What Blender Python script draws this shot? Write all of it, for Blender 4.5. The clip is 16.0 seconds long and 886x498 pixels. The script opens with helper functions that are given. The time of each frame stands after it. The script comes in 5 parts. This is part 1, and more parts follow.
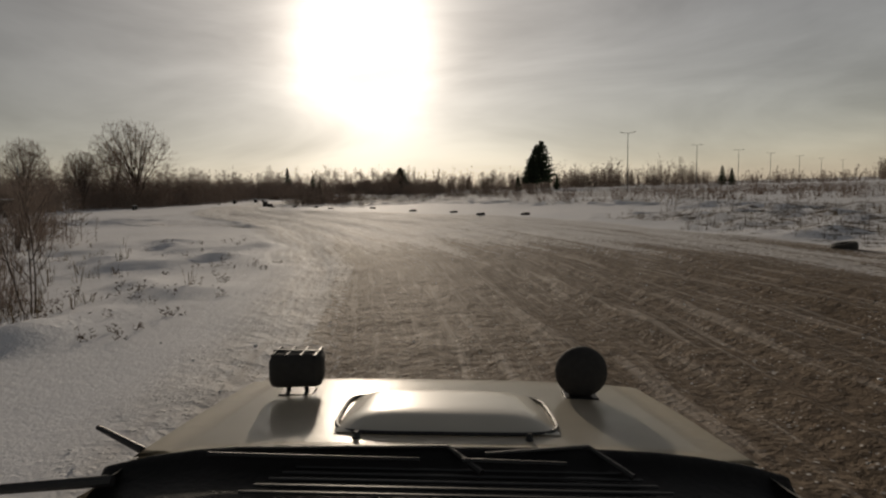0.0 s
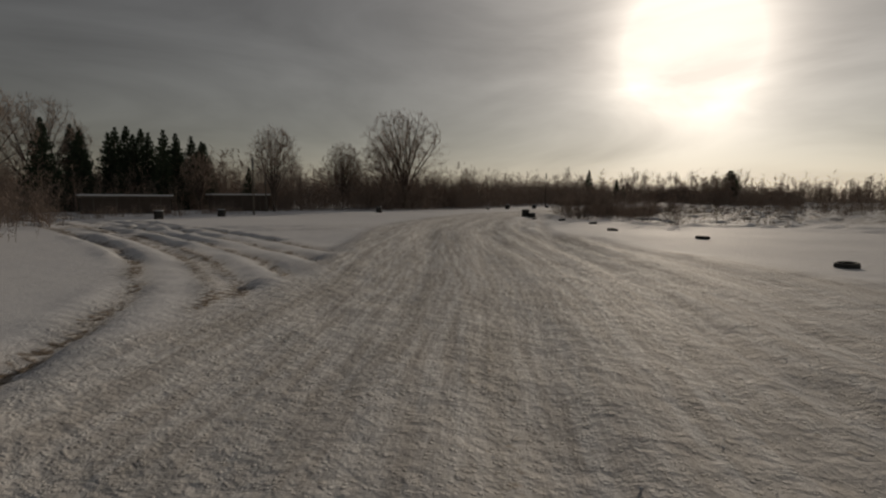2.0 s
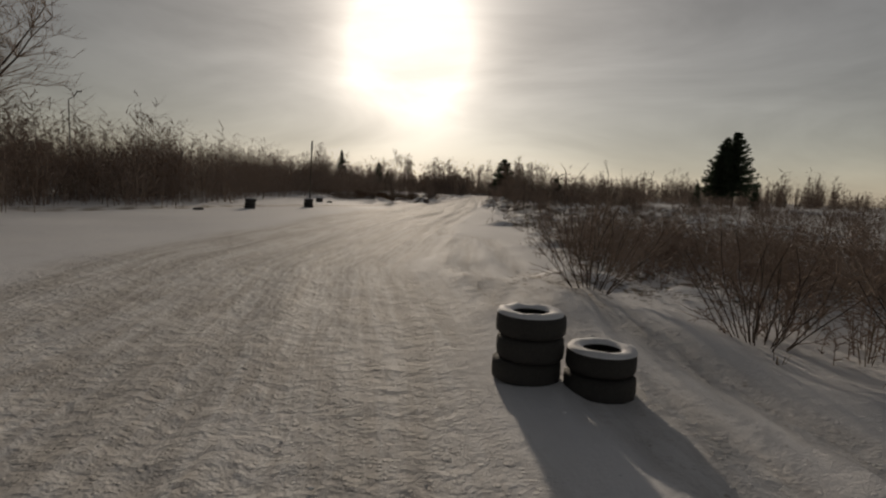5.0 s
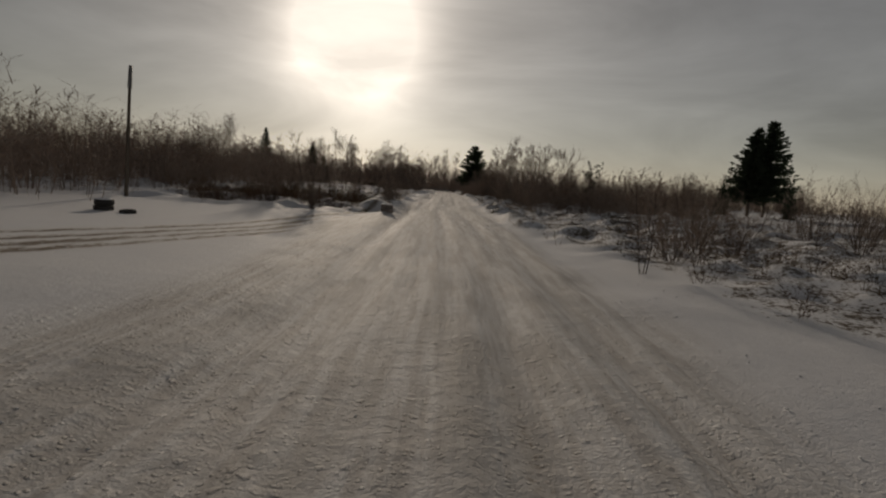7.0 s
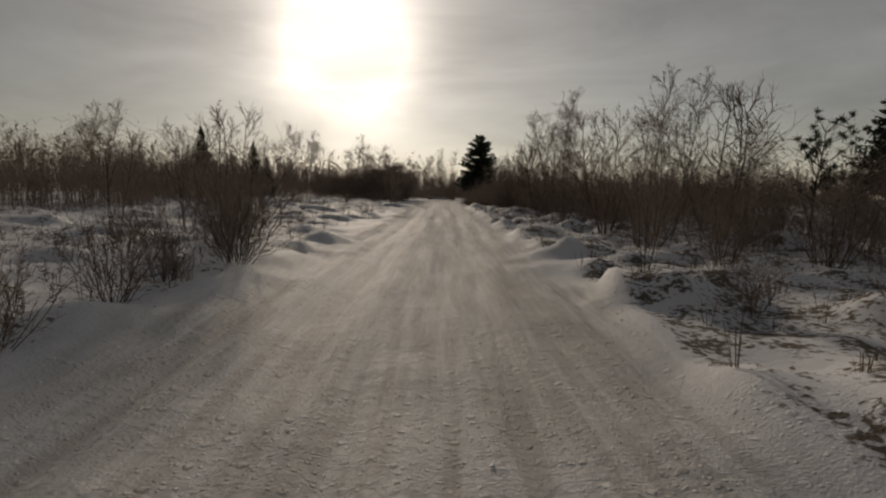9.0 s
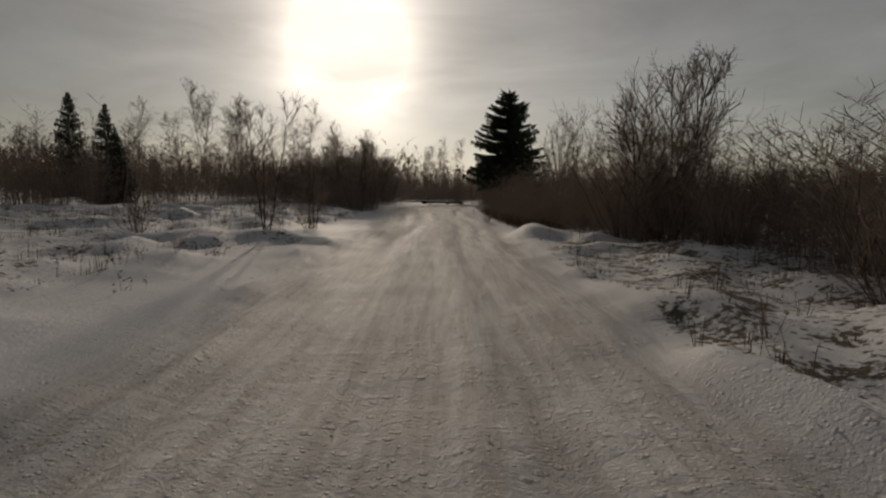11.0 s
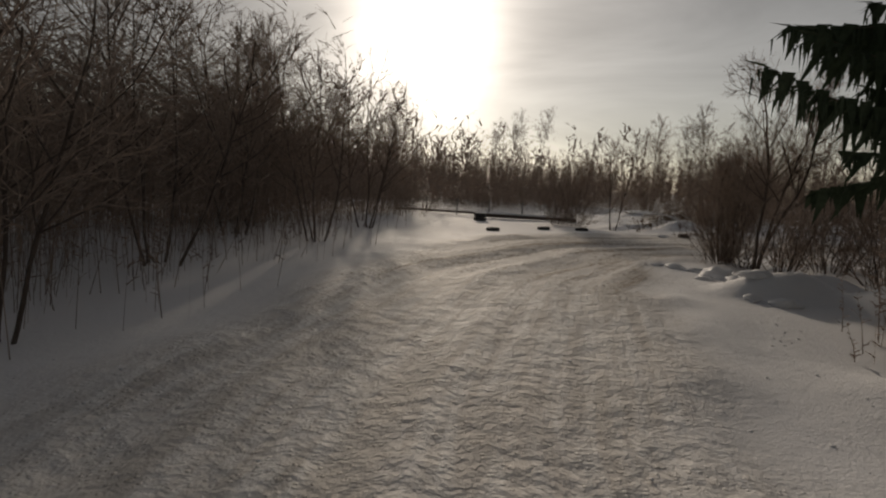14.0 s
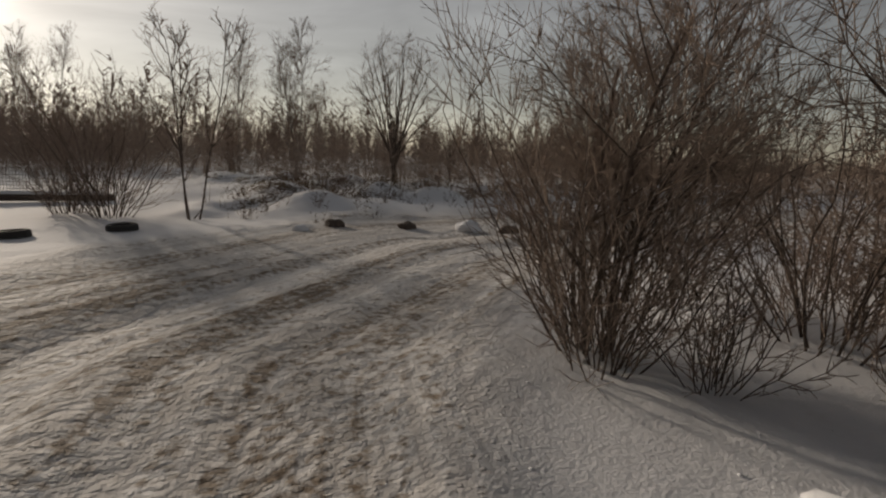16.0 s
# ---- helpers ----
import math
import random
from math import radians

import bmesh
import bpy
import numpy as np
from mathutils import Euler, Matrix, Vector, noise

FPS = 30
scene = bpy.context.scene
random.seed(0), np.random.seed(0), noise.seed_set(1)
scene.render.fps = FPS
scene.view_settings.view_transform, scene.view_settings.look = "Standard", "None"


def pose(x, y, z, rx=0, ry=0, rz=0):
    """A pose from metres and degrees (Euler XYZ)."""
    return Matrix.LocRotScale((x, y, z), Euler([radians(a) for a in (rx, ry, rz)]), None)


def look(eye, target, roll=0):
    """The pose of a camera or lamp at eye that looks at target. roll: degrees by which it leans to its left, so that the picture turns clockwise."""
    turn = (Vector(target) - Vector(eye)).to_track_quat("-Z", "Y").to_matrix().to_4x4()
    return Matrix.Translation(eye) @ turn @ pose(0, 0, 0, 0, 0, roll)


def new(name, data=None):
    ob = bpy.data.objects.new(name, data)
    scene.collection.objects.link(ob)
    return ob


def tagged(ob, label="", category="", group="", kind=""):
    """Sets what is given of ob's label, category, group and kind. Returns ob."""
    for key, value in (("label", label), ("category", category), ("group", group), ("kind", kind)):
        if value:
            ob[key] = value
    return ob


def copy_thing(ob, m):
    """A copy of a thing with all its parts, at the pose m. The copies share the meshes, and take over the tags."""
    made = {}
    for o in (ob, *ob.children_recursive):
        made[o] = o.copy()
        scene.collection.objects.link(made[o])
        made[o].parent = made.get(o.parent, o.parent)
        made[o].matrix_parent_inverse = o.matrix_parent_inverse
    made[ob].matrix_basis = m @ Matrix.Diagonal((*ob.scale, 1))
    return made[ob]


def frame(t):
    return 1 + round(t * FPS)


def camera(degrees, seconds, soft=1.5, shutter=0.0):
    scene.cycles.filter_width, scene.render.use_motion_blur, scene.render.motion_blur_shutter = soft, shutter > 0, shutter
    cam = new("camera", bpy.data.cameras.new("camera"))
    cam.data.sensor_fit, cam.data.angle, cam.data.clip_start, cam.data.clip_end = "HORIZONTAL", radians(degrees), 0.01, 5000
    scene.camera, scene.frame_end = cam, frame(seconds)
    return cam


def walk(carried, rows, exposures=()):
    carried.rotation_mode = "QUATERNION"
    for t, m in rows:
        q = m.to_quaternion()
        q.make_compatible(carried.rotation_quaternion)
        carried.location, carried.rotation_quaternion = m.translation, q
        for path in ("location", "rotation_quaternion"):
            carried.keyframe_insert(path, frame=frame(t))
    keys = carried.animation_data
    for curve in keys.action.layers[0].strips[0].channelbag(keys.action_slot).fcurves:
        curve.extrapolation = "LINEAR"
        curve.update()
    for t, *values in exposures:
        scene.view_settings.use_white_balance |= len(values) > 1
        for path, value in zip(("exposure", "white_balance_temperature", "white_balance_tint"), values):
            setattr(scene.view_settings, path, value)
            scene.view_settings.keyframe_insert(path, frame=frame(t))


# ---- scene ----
# Camera and its drive: seconds, x, y, z, yaw to the left from +y, pitch, roll.
PATH = [
    (0, 0.007, 0.001, 1.564, 1.07, -6.28, -1.63),
    (0.5, 0.182, 5.117, 1.583, 7.97, -5.65, -1.06),
    (1, -0.335, 10.426, 1.661, 15.54, -4.78, 0.29),
    (1.5, -1.673, 15.795, 1.74, 22.68, -5.31, 0.77),
    (2, -3.94, 23.292, 1.561, 32.05, -5.38, 0.31),
    (2.5, -6.246, 28.729, 1.615, 38.31, -5.46, 1.4),
    (3, -9.6, 34.389, 1.598, 38.92, -5.18, 2.39),
    (3.5, -13.247, 39.121, 1.747, 31.18, -6.87, 4.07),
    (4, -17.162, 45.415, 1.672, 18.54, -6.13, 5.98),
    (4.5, -20.229, 52.408, 1.605, 7.46, -5.79, 5.39),
    (4.7, -21.202, 55.446, 1.64, 5.39, -6.33, 3.45),
    (6.8, -26.372, 86.759, 1.598, -1.15, -6.2, 4.16),
    (7, -26.57, 89.871, 1.628, -1.8, -6.7, 4.29),
    (7.5, -26.167, 96.522, 1.604, -2.67, -5.83, 2.76),
    (8, -25.476, 105.192, 1.679, -0.19, -5.79, 0.95),
    (8.5, -25.686, 111.952, 1.581, 1.42, -5.94, 1.18),
    (9, -25.449, 120.445, 1.607, -1.7, -6.06, 1.51),
    (9.2, -25.401, 123.567, 1.508, -3.18, -6.96, 2.76),
    (11.3, -23.953, 159.485, 1.517, -1.1, -5.99, 1.16),
    (11.5, -23.711, 163.053, 1.672, -1.09, -6.42, 1.37),
    (12, -23.581, 171.596, 1.569, -1.27, -5.92, 1.45),
    (12.5, -23.562, 178.005, 1.567, 0.6, -6.9, 0.34),
    (13, -23.584, 184.39, 1.615, 3.24, -6.59, -0.39),
    (13.5, -23.878, 189.656, 1.607, 6.96, -6.41, -1.33),
    (14, -24.322, 194.145, 1.64, 5.58, -6.88, 2.92),
    (14.5, -24.393, 197.652, 1.669, -2.82, -7.28, 2.64),
    (15, -23.897, 201.404, 1.624, -18.7, -8.13, 2.48),
    (15.5, -23.191, 203.32, 1.598, -27.4, -8.9, 1.9),
    (16, -22.312, 205.582, 1.521, -37.49, -9.49, 2.7),
]


def view(x, y, z, yaw, pitch, roll):
    a, b = radians(yaw), radians(pitch)
    ahead = Vector((-math.sin(a) * math.cos(b), math.cos(a) * math.cos(b), math.sin(b)))
    eye = Vector((x, y, z))
    return look(eye, eye + ahead, roll)


cam = camera(77.7, 16.0, soft=2.2)
walk(cam, [(row[0], view(*row[1:])) for row in PATH], exposures=[(t, stops - 0.07, 7600 - 150 * (t > 14.6), 14) for t, stops in ((0.0, -0.4), (0.5, -0.42), (1.5, -0.82), (2.5, -0.6), (3.0, -0.5), (4.5, -0.55), (7.0, -0.84), (7.5, -0.8), (8.0, -0.64), (9.0, -0.6), (11.5, -0.7), (12.5, -0.6), (13.5, -0.5), (14.0, -0.3), (14.5, -0.38), (15.0, -0.22), (15.5, -0.26), (16.0, -0.06))])

# ---- light ----
SUN_AZ, SUN_EL = radians(8.5), radians(13.6)
sun_dir = Vector((-math.sin(SUN_AZ) * math.cos(SUN_EL), math.cos(SUN_AZ) * math.cos(SUN_EL), math.sin(SUN_EL)))
sun_data = bpy.data.lights.new("sun", "SUN")
sun_data.energy, sun_data.angle, sun_data.color = 2.35, radians(2.0), (1.0, 0.93, 0.83)
sun = new("sun", sun_data)
sun.matrix_world = look((0, 0, 60), Vector((0, 0, 60)) - sun_dir)

world = bpy.data.worlds.new("winter_sky")
scene.world = world
world.use_nodes = True
wn, wl = world.node_tree.nodes, world.node_tree.links
wn.clear()


def wnode(kind, **inputs):
    n = wn.new(kind)
    for key, value in inputs.items():
        n.inputs[key].default_value = value
    return n


sky = wnode("ShaderNodeTexSky")
sky.sky_type, sky.sun_disc = "NISHITA", False
sky.sun_elevation, sky.sun_rotation = SUN_EL, -SUN_AZ
sky.air_density, sky.dust_density, sky.ozone_density = 1.0, 0.05, 1.5
coord = wnode("ShaderNodeTexCoord")
dot = wnode("ShaderNodeVectorMath")
dot.operation = "DOT_PRODUCT"
dot.inputs[1].default_value = sun_dir
wl.new(coord.outputs["Generated"], dot.inputs[0])


def lobe(sharp, gain):
    """Thin haze scatters the sunlight into a ring of light round the sun."""
    lift = wn.new("ShaderNodeMath")
    lift.operation, lift.inputs[1].default_value = "MAXIMUM", 0.0
    wl.new(dot.outputs["Value"], lift.inputs[0])
    p = wn.new("ShaderNodeMath")
    p.operation, p.inputs[1].default_value = "POWER", sharp
    wl.new(lift.outputs[0], p.inputs[0])
    m = wn.new("ShaderNodeMath")
    m.operation, m.inputs[1].default_value = "MULTIPLY", gain
    wl.new(p.outputs[0], m.inputs[0])
    return m


def wmath(op, a, b):
    m = wn.new("ShaderNodeMath")
    m.operation = op
    for slot, value in enumerate((a, b)):
        if isinstance(value, (int, float)):
            m.inputs[slot].default_value = value
        else:
            wl.new(value, m.inputs[slot])
    return m.outputs[0]


glow = wmath("MINIMUM", wmath("ADD", wmath("ADD", lobe(190, 2.5).outputs[0], lobe(32, 0.33).outputs[0]), wmath("ADD", lobe(14, 0.23).outputs[0], lobe(3, 0.09).outputs[0])), 1.5)
# Streaky high cloud
stretch = wnode("ShaderNodeMapping")
stretch.inputs["Scale"].default_value = (1.6, 1.6, 6.0)
stretch.inputs["Rotation"].default_value = (0.25, 0.15, 0.3)
wl.new(coord.outputs["Generated"], stretch.inputs["Vector"])
cloud = wnode("ShaderNodeTexNoise", Scale=1.3, Detail=6.0, Roughness=0.55, Distortion=0.6)
wl.new(stretch.outputs[0], cloud.inputs["Vector"])
ramp = wn.new("ShaderNodeMapRange")
ramp.inputs["From Min"].default_value, ramp.inputs["From Max"].default_value = 0.38, 0.68
ramp.inputs["To Min"].default_value, ramp.inputs["To Max"].default_value = 0.84, 1.2
wl.new(cloud.outputs["Fac"], ramp.inputs["Value"])
# The high cloud thickens towards one side of the sky.
aside = wnode("ShaderNodeVectorMath")
aside.operation = "DOT_PRODUCT"
aside.inputs[1].default_value = (math.cos(SUN_AZ), math.sin(SUN_AZ), 0.0)
wl.new(coord.outputs["Generated"], aside.inputs[0])
veil = wmath("MULTIPLY", ramp.outputs[0], wmath("POWER", 1.3, aside.outputs["Value"]))
hazecol = wn.new("ShaderNodeMix")
hazecol.data_type, hazecol.blend_type = "RGBA", "MULTIPLY"
hazecol.inputs[0].default_value = 1.0
hazecol.inputs[6].default_value = (1.0, 0.975, 0.93, 1)
wl.new(wmath("MULTIPLY", glow, veil), hazecol.inputs[7])
skyback, hazeback = wn.new("ShaderNodeBackground"), wn.new("ShaderNodeBackground")
skyback.inputs["Strength"].default_value = 0.055
hazeback.inputs["Strength"].default_value = 1.0
skymul = wn.new("ShaderNodeMix")
skymul.data_type, skymul.blend_type = "RGBA", "MULTIPLY"
skymul.inputs[0].default_value = 1.0
thin = wn.new("ShaderNodeHueSaturation")
thin.inputs["Saturation"].default_value = 0.42
wl.new(sky.outputs[0], thin.inputs["Color"])
wl.new(thin.outputs[0], skymul.inputs[6])
wl.new(veil, skymul.inputs[7])
wl.new(skymul.outputs[2], skyback.inputs["Color"])
wl.new(hazecol.outputs[2], hazeback.inputs["Color"])
both, wout = wn.new("ShaderNodeAddShader"), wn.new("ShaderNodeOutputWorld")
wl.new(skyback.outputs[0], both.inputs[0])
wl.new(hazeback.outputs[0], both.inputs[1])
wl.new(both.outputs[0], wout.inputs["Surface"])

# ---- materials ----
def material(name, base, rough=0.8, metal=0.0, vary=0.25, scale=6.0, bump=0.0, fine=60.0, spec=0.5, coat=0.0, island=0.0):
    """A plain painted or natural surface with colour variation at two scales and fine relief."""
    mat = bpy.data.materials.new(name)
    mat.use_nodes = True
    n, l = mat.node_tree.nodes, mat.node_tree.links
    b = n["Principled BSDF"]
    b.inputs["Roughness"].default_value, b.inputs["Metallic"].default_value = rough, metal
    b.inputs["Specular IOR Level"].default_value = spec
    b.inputs["Coat Weight"].default_value = coat
    tc = n.new("ShaderNodeTexCoord")
    big, small = n.new("ShaderNodeTexNoise"), n.new("ShaderNodeTexNoise")
    big.inputs["Scale"].default_value, big.inputs["Detail"].default_value = scale, 4
    small.inputs["Scale"].default_value, small.inputs["Detail"].default_value = fine, 3
    for t in (big, small):
        l.new(tc.outputs["Object"], t.inputs["Vector"])
    mean = n.new("ShaderNodeMath")
    mean.operation = "ADD"
    l.new(big.outputs["Fac"], mean.inputs[0])
    l.new(small.outputs["Fac"], mean.inputs[1])
    info = n.new("ShaderNodeObjectInfo")
    rand = n.new("ShaderNodeMath")
    rand.operation, rand.inputs[1].default_value, rand.inputs[2].default_value = "MULTIPLY_ADD", island, -island / 2
    l.new(info.outputs["Random"], rand.inputs[0])
    total = n.new("ShaderNodeMath")
    total.operation = "ADD"
    l.new(mean.outputs[0], total.inputs[0])
    l.new(rand.outputs[0], total.inputs[1])
    r = n.new("ShaderNodeMapRange")
    r.inputs["From Min"].default_value, r.inputs["From Max"].default_value = 0.6, 1.4
    r.inputs["To Min"].default_value, r.inputs["To Max"].default_value = 1 - vary, 1 + vary
    l.new(total.outputs[0], r.inputs["Value"])
    m = n.new("ShaderNodeMix")
    m.data_type, m.blend_type = "RGBA", "MULTIPLY"
    m.inputs[0].default_value = 1.0
    m.inputs[6].default_value = (*base, 1)
    l.new(r.outputs[0], m.inputs[7])
    l.new(m.outputs[2], b.inputs["Base Color"])
    if bump:
        bp = n.new("ShaderNodeBump")
        bp.inputs["Strength"].default_value, bp.inputs["Distance"].default_value = bump, 0.02
        l.new(small.outputs["Fac"], bp.inputs["Height"])
        l.new(bp.outputs[0], b.inputs["Normal"])
    return mat


def ground_material():
    """Snow, packed snow with crumbs, gravelly dirt and dry turf, told apart by the ground's own attributes."""
    mat = bpy.data.materials.new("snowy_ground")
    mat.use_nodes = True
    n, l = mat.node_tree.nodes, mat.node_tree.links
    b = n["Principled BSDF"]
    tc = n.new("ShaderNodeTexCoord")

    def tex(scale, detail=4, rough=0.55, stretch=None):
        t = n.new("ShaderNodeTexNoise")
        t.inputs["Scale"].default_value, t.inputs["Detail"].default_value, t.inputs["Roughness"].default_value = scale, detail, rough
        if stretch:
            mp = n.new("ShaderNodeMapping")
            mp.inputs["Scale"].default_value = stretch
            l.new(tc.outputs["Object"], mp.inputs["Vector"])
            l.new(mp.outputs[0], t.inputs["Vector"])
        else:
            l.new(tc.outputs["Object"], t.inputs["Vector"])
        return t.outputs["Fac"]

    def att(name):
        a = n.new("ShaderNodeAttribute")
        a.attribute_name = name
        return a.outputs["Fac"]

    def math_(op, a, c, d=0.0, clamp=False):
        m = n.new("ShaderNodeMath")
        m.operation, m.use_clamp = op, clamp
        for slot, v in enumerate((a, c, d)):
            if isinstance(v, (int, float)):
                m.inputs[slot].default_value = v
            else:
                l.new(v, m.inputs[slot])
        return m.outputs[0]

    def step(v, lo, hi):
        m = n.new("ShaderNodeMapRange")
        m.interpolation_type = "SMOOTHSTEP"
        m.inputs["From Min"].default_value, m.inputs["From Max"].default_value = lo, hi
        l.new(v, m.inputs["Value"])
        return m.outputs[0]

    def mix(f, a, c):
        m = n.new("ShaderNodeMix")
        m.data_type = "RGBA"
        l.new(f, m.inputs[0])
        for slot, v in ((6, a), (7, c)):
            if isinstance(v, tuple):
                m.inputs[slot].default_value = (*v, 1)
            else:
                l.new(v, m.inputs[slot])
        return m.outputs[2]

    # Lengthwise streaks follow the road by the ground's own measures along and across it.
    lane = n.new("ShaderNodeCombineXYZ")
    l.new(att("across"), lane.inputs[0])
    l.new(math_("MULTIPLY", att("along"), 0.07), lane.inputs[1])

    def streak(scale, detail):
        t = n.new("ShaderNodeTexNoise")
        t.inputs["Scale"].default_value, t.inputs["Detail"].default_value, t.inputs["Roughness"].default_value = scale, detail, 0.6
        l.new(lane.outputs[0], t.inputs["Vector"])
        return t.outputs["Fac"]

    n1, n2, n3, n4 = tex(0.35), tex(1.6, 5, 0.6), tex(11.0, 4, 0.6), tex(38.0, 4, 0.6)
    k1, k2 = streak(1.6, 3), streak(6.0, 4)
    clean = mix(n1, (0.76, 0.77, 0.80), (0.86, 0.86, 0.86))
    clean = mix(step(n2, 0.58, 0.8), clean, (0.70, 0.70, 0.71))
    packed = mix(step(k2, 0.36, 0.62), (0.56, 0.53, 0.50), (0.78, 0.77, 0.755))
    packed = mix(step(n3, 0.5, 0.72), packed, (0.62, 0.60, 0.57))
    packed = mix(step(k1, 0.5, 0.68), packed, (0.55, 0.525, 0.495))
    dirt = mix(step(n3, 0.36, 0.62), (0.105, 0.076, 0.052), (0.20, 0.15, 0.105))
    dirt = mix(step(k2, 0.50, 0.66), dirt, (0.34, 0.29, 0.24))
    turf = mix(n3, (0.10, 0.08, 0.062), (0.19, 0.155, 0.115))
    road = math_("MULTIPLY", att("packed"), math_("MULTIPLY_ADD", n2, 0.7, 0.6, True), clamp=True)
    col = mix(road, clean, packed)
    grit = math_("MULTIPLY_ADD", math_("ADD", math_("ADD", n3, k2), k1), 0.85, -1.275)
    dirty = step(math_("ADD", att("dirt"), grit), 0.35, 0.62)
    col = mix(dirty, col, dirt)
    tufty = step(math_("ADD", att("turf"), math_("MULTIPLY_ADD", math_("ADD", n2, n3), 1.1, -1.1)), 0.97, 1.12)
    col = mix(tufty, col, turf)
    def flakes(scale, share):
        """Loose crumbs of broken snow lying apart from each other."""
        v = n.new("ShaderNodeTexVoronoi")
        v.inputs["Scale"].default_value = scale
        l.new(tc.outputs["Object"], v.inputs["Vector"])
        near = math_("ADD", v.outputs["Distance"], math_("MULTIPLY_ADD", n4, 0.6, -0.3))
        body = math_("SUBTRACT", 1.0, step(near, 0.18, 0.42))
        return math_("MULTIPLY", body, math_("LESS_THAN", v.outputs["Color"], share))

    # Broken snow lies strewn over the bare dirt.
    strewn = math_("MULTIPLY", math_("ADD", flakes(26.0, 0.30), flakes(12.0, 0.16), clamp=True), step(math_("ADD", n2, math_("MULTIPLY", k1, 0.5)), 0.55, 0.9))
    col = mix(math_("MULTIPLY", math_("MULTIPLY", strewn, dirty), 0.8), col, (0.58, 0.56, 0.53))
    l.new(col, b.inputs["Base Color"])
    b.inputs["Roughness"].default_value = 0.75
    b.inputs["Specular IOR Level"].default_value = 0.12

    crumbs = math_("MULTIPLY", math_("ADD", math_("MULTIPLY", flakes(23.0, 0.40), 0.34), math_("MULTIPLY", flakes(10.0, 0.28), 0.5)), step(n2, 0.34, 0.60))
    churn = math_("MULTIPLY", math_("ADD", math_("MULTIPLY", tex(3.4, 3, 0.55), 1.35), math_("MULTIPLY", tex(9.0, 3, 0.55), 0.75)), math_("ADD", step(att("along"), 236, 248), math_("MULTIPLY_ADD", math_("SUBTRACT", 1.0, step(att("along"), 118, 145)), 0.5, 0.35), clamp=True))
    rough = math_("ADD", math_("ADD", math_("MULTIPLY", k2, 0.32), math_("MULTIPLY", k1, 1.3)), math_("ADD", math_("ADD", crumbs, churn), math_("MULTIPLY", n4, 0.22)))
    calm = math_("ADD", math_("MULTIPLY", n2, 0.45), math_("ADD", math_("MULTIPLY", n4, 0.18), math_("MULTIPLY", n3, 0.22)))
    where = math_("MAXIMUM", att("packed"), math_("MULTIPLY", att("turf"), 0.8))
    h = math_("ADD", math_("MULTIPLY", rough, where), math_("MULTIPLY", calm, math_("SUBTRACT", 1.0, where)))
    bp = n.new("ShaderNodeBump")
    bp.inputs["Strength"].default_value, bp.inputs["Distance"].default_value = 0.85, 0.05
    l.new(h, bp.inputs["Height"])
    l.new(bp.outputs[0], b.inputs["Normal"])
    return mat


GROUND = ground_material()
BARK = material("dark_bark", (0.115, 0.09, 0.075), 0.9, vary=0.4, scale=3, bump=0.5, fine=40, spec=0.2, island=0.3)
TWIG = material("twig_bark", (0.30, 0.235, 0.195), 0.9, vary=0.35, scale=2, fine=20, spec=0.15, island=0.4)
BIRCH = material("birch_bark", (0.22, 0.19, 0.17), 0.85, vary=0.6, scale=5, fine=25, spec=0.2)
NEEDLE = material("spruce_needles", (0.055, 0.075, 0.048), 0.85, vary=0.45, scale=2, fine=18, spec=0.15, island=0.3)
WEED = material("dead_weed", (0.13, 0.085, 0.055), 0.9, vary=0.4, scale=1.5, fine=15, spec=0.1)
STRAW = material("dry_grass", (0.20, 0.145, 0.085), 0.9, vary=0.4, scale=1.5, fine=15, spec=0.1)
RUBBER = material("worn_rubber", (0.040, 0.037, 0.034), 0.8, vary=0.4, scale=4, bump=0.4, fine=60)
FROSTED = material("frosted_rubber", (0.24, 0.20, 0.18), 0.8, vary=0.5, scale=5, bump=0.4, fine=60)
SNOW = material("settled_snow", (0.80, 0.81, 0.83), 0.65, vary=0.06, scale=4, bump=0.3, fine=30, spec=0.3)
STEEL = material("galvanised_steel", (0.20, 0.20, 0.20), 0.55, 0.6, vary=0.25, scale=3)
WOOD = material("weathered_wood", (0.14, 0.115, 0.09), 0.85, vary=0.35, scale=3, bump=0.4)
WALLM = material("dark_boards", (0.10, 0.075, 0.06), 0.85, vary=0.3, scale=1.2, bump=0.3)


# ---- helpers for meshes ----
def arrays_mesh(name, verts, faces, mat, smooth=False):
    """A mesh from numpy arrays of corners and of equal-sided faces."""
    verts, faces = np.asarray(verts, np.float32), np.asarray(faces, np.int32)
    me = bpy.data.meshes.new(name)
    me.vertices.add(len(verts))
    me.vertices.foreach_set("co", verts.ravel())
    k = faces.shape[1]
    me.loops.add(faces.size)
    me.loops.foreach_set("vertex_index", faces.ravel())
    me.polygons.add(len(faces))
    me.polygons.foreach_set("loop_start", np.arange(0, faces.size, k, dtype=np.int32))
    me.polygons.foreach_set("loop_total", np.full(len(faces), k, np.int32))
    if smooth:
        me.polygons.foreach_set("use_smooth", np.ones(len(faces), bool))
    me.update(calc_edges=True)
    me.materials.append(mat)
    return me


def part(name, bm, mat, parent, label=""):
    me = bpy.data.meshes.new(name)
    bm.to_mesh(me)
    bm.free()
    me.materials.append(mat)
    ob = new(name, me)
    ob.parent = parent
    return tagged(ob, label)


def part_mesh(name, me, parent, label=""):
    ob = new(name, me)
    ob.parent = parent
    return tagged(ob, label)


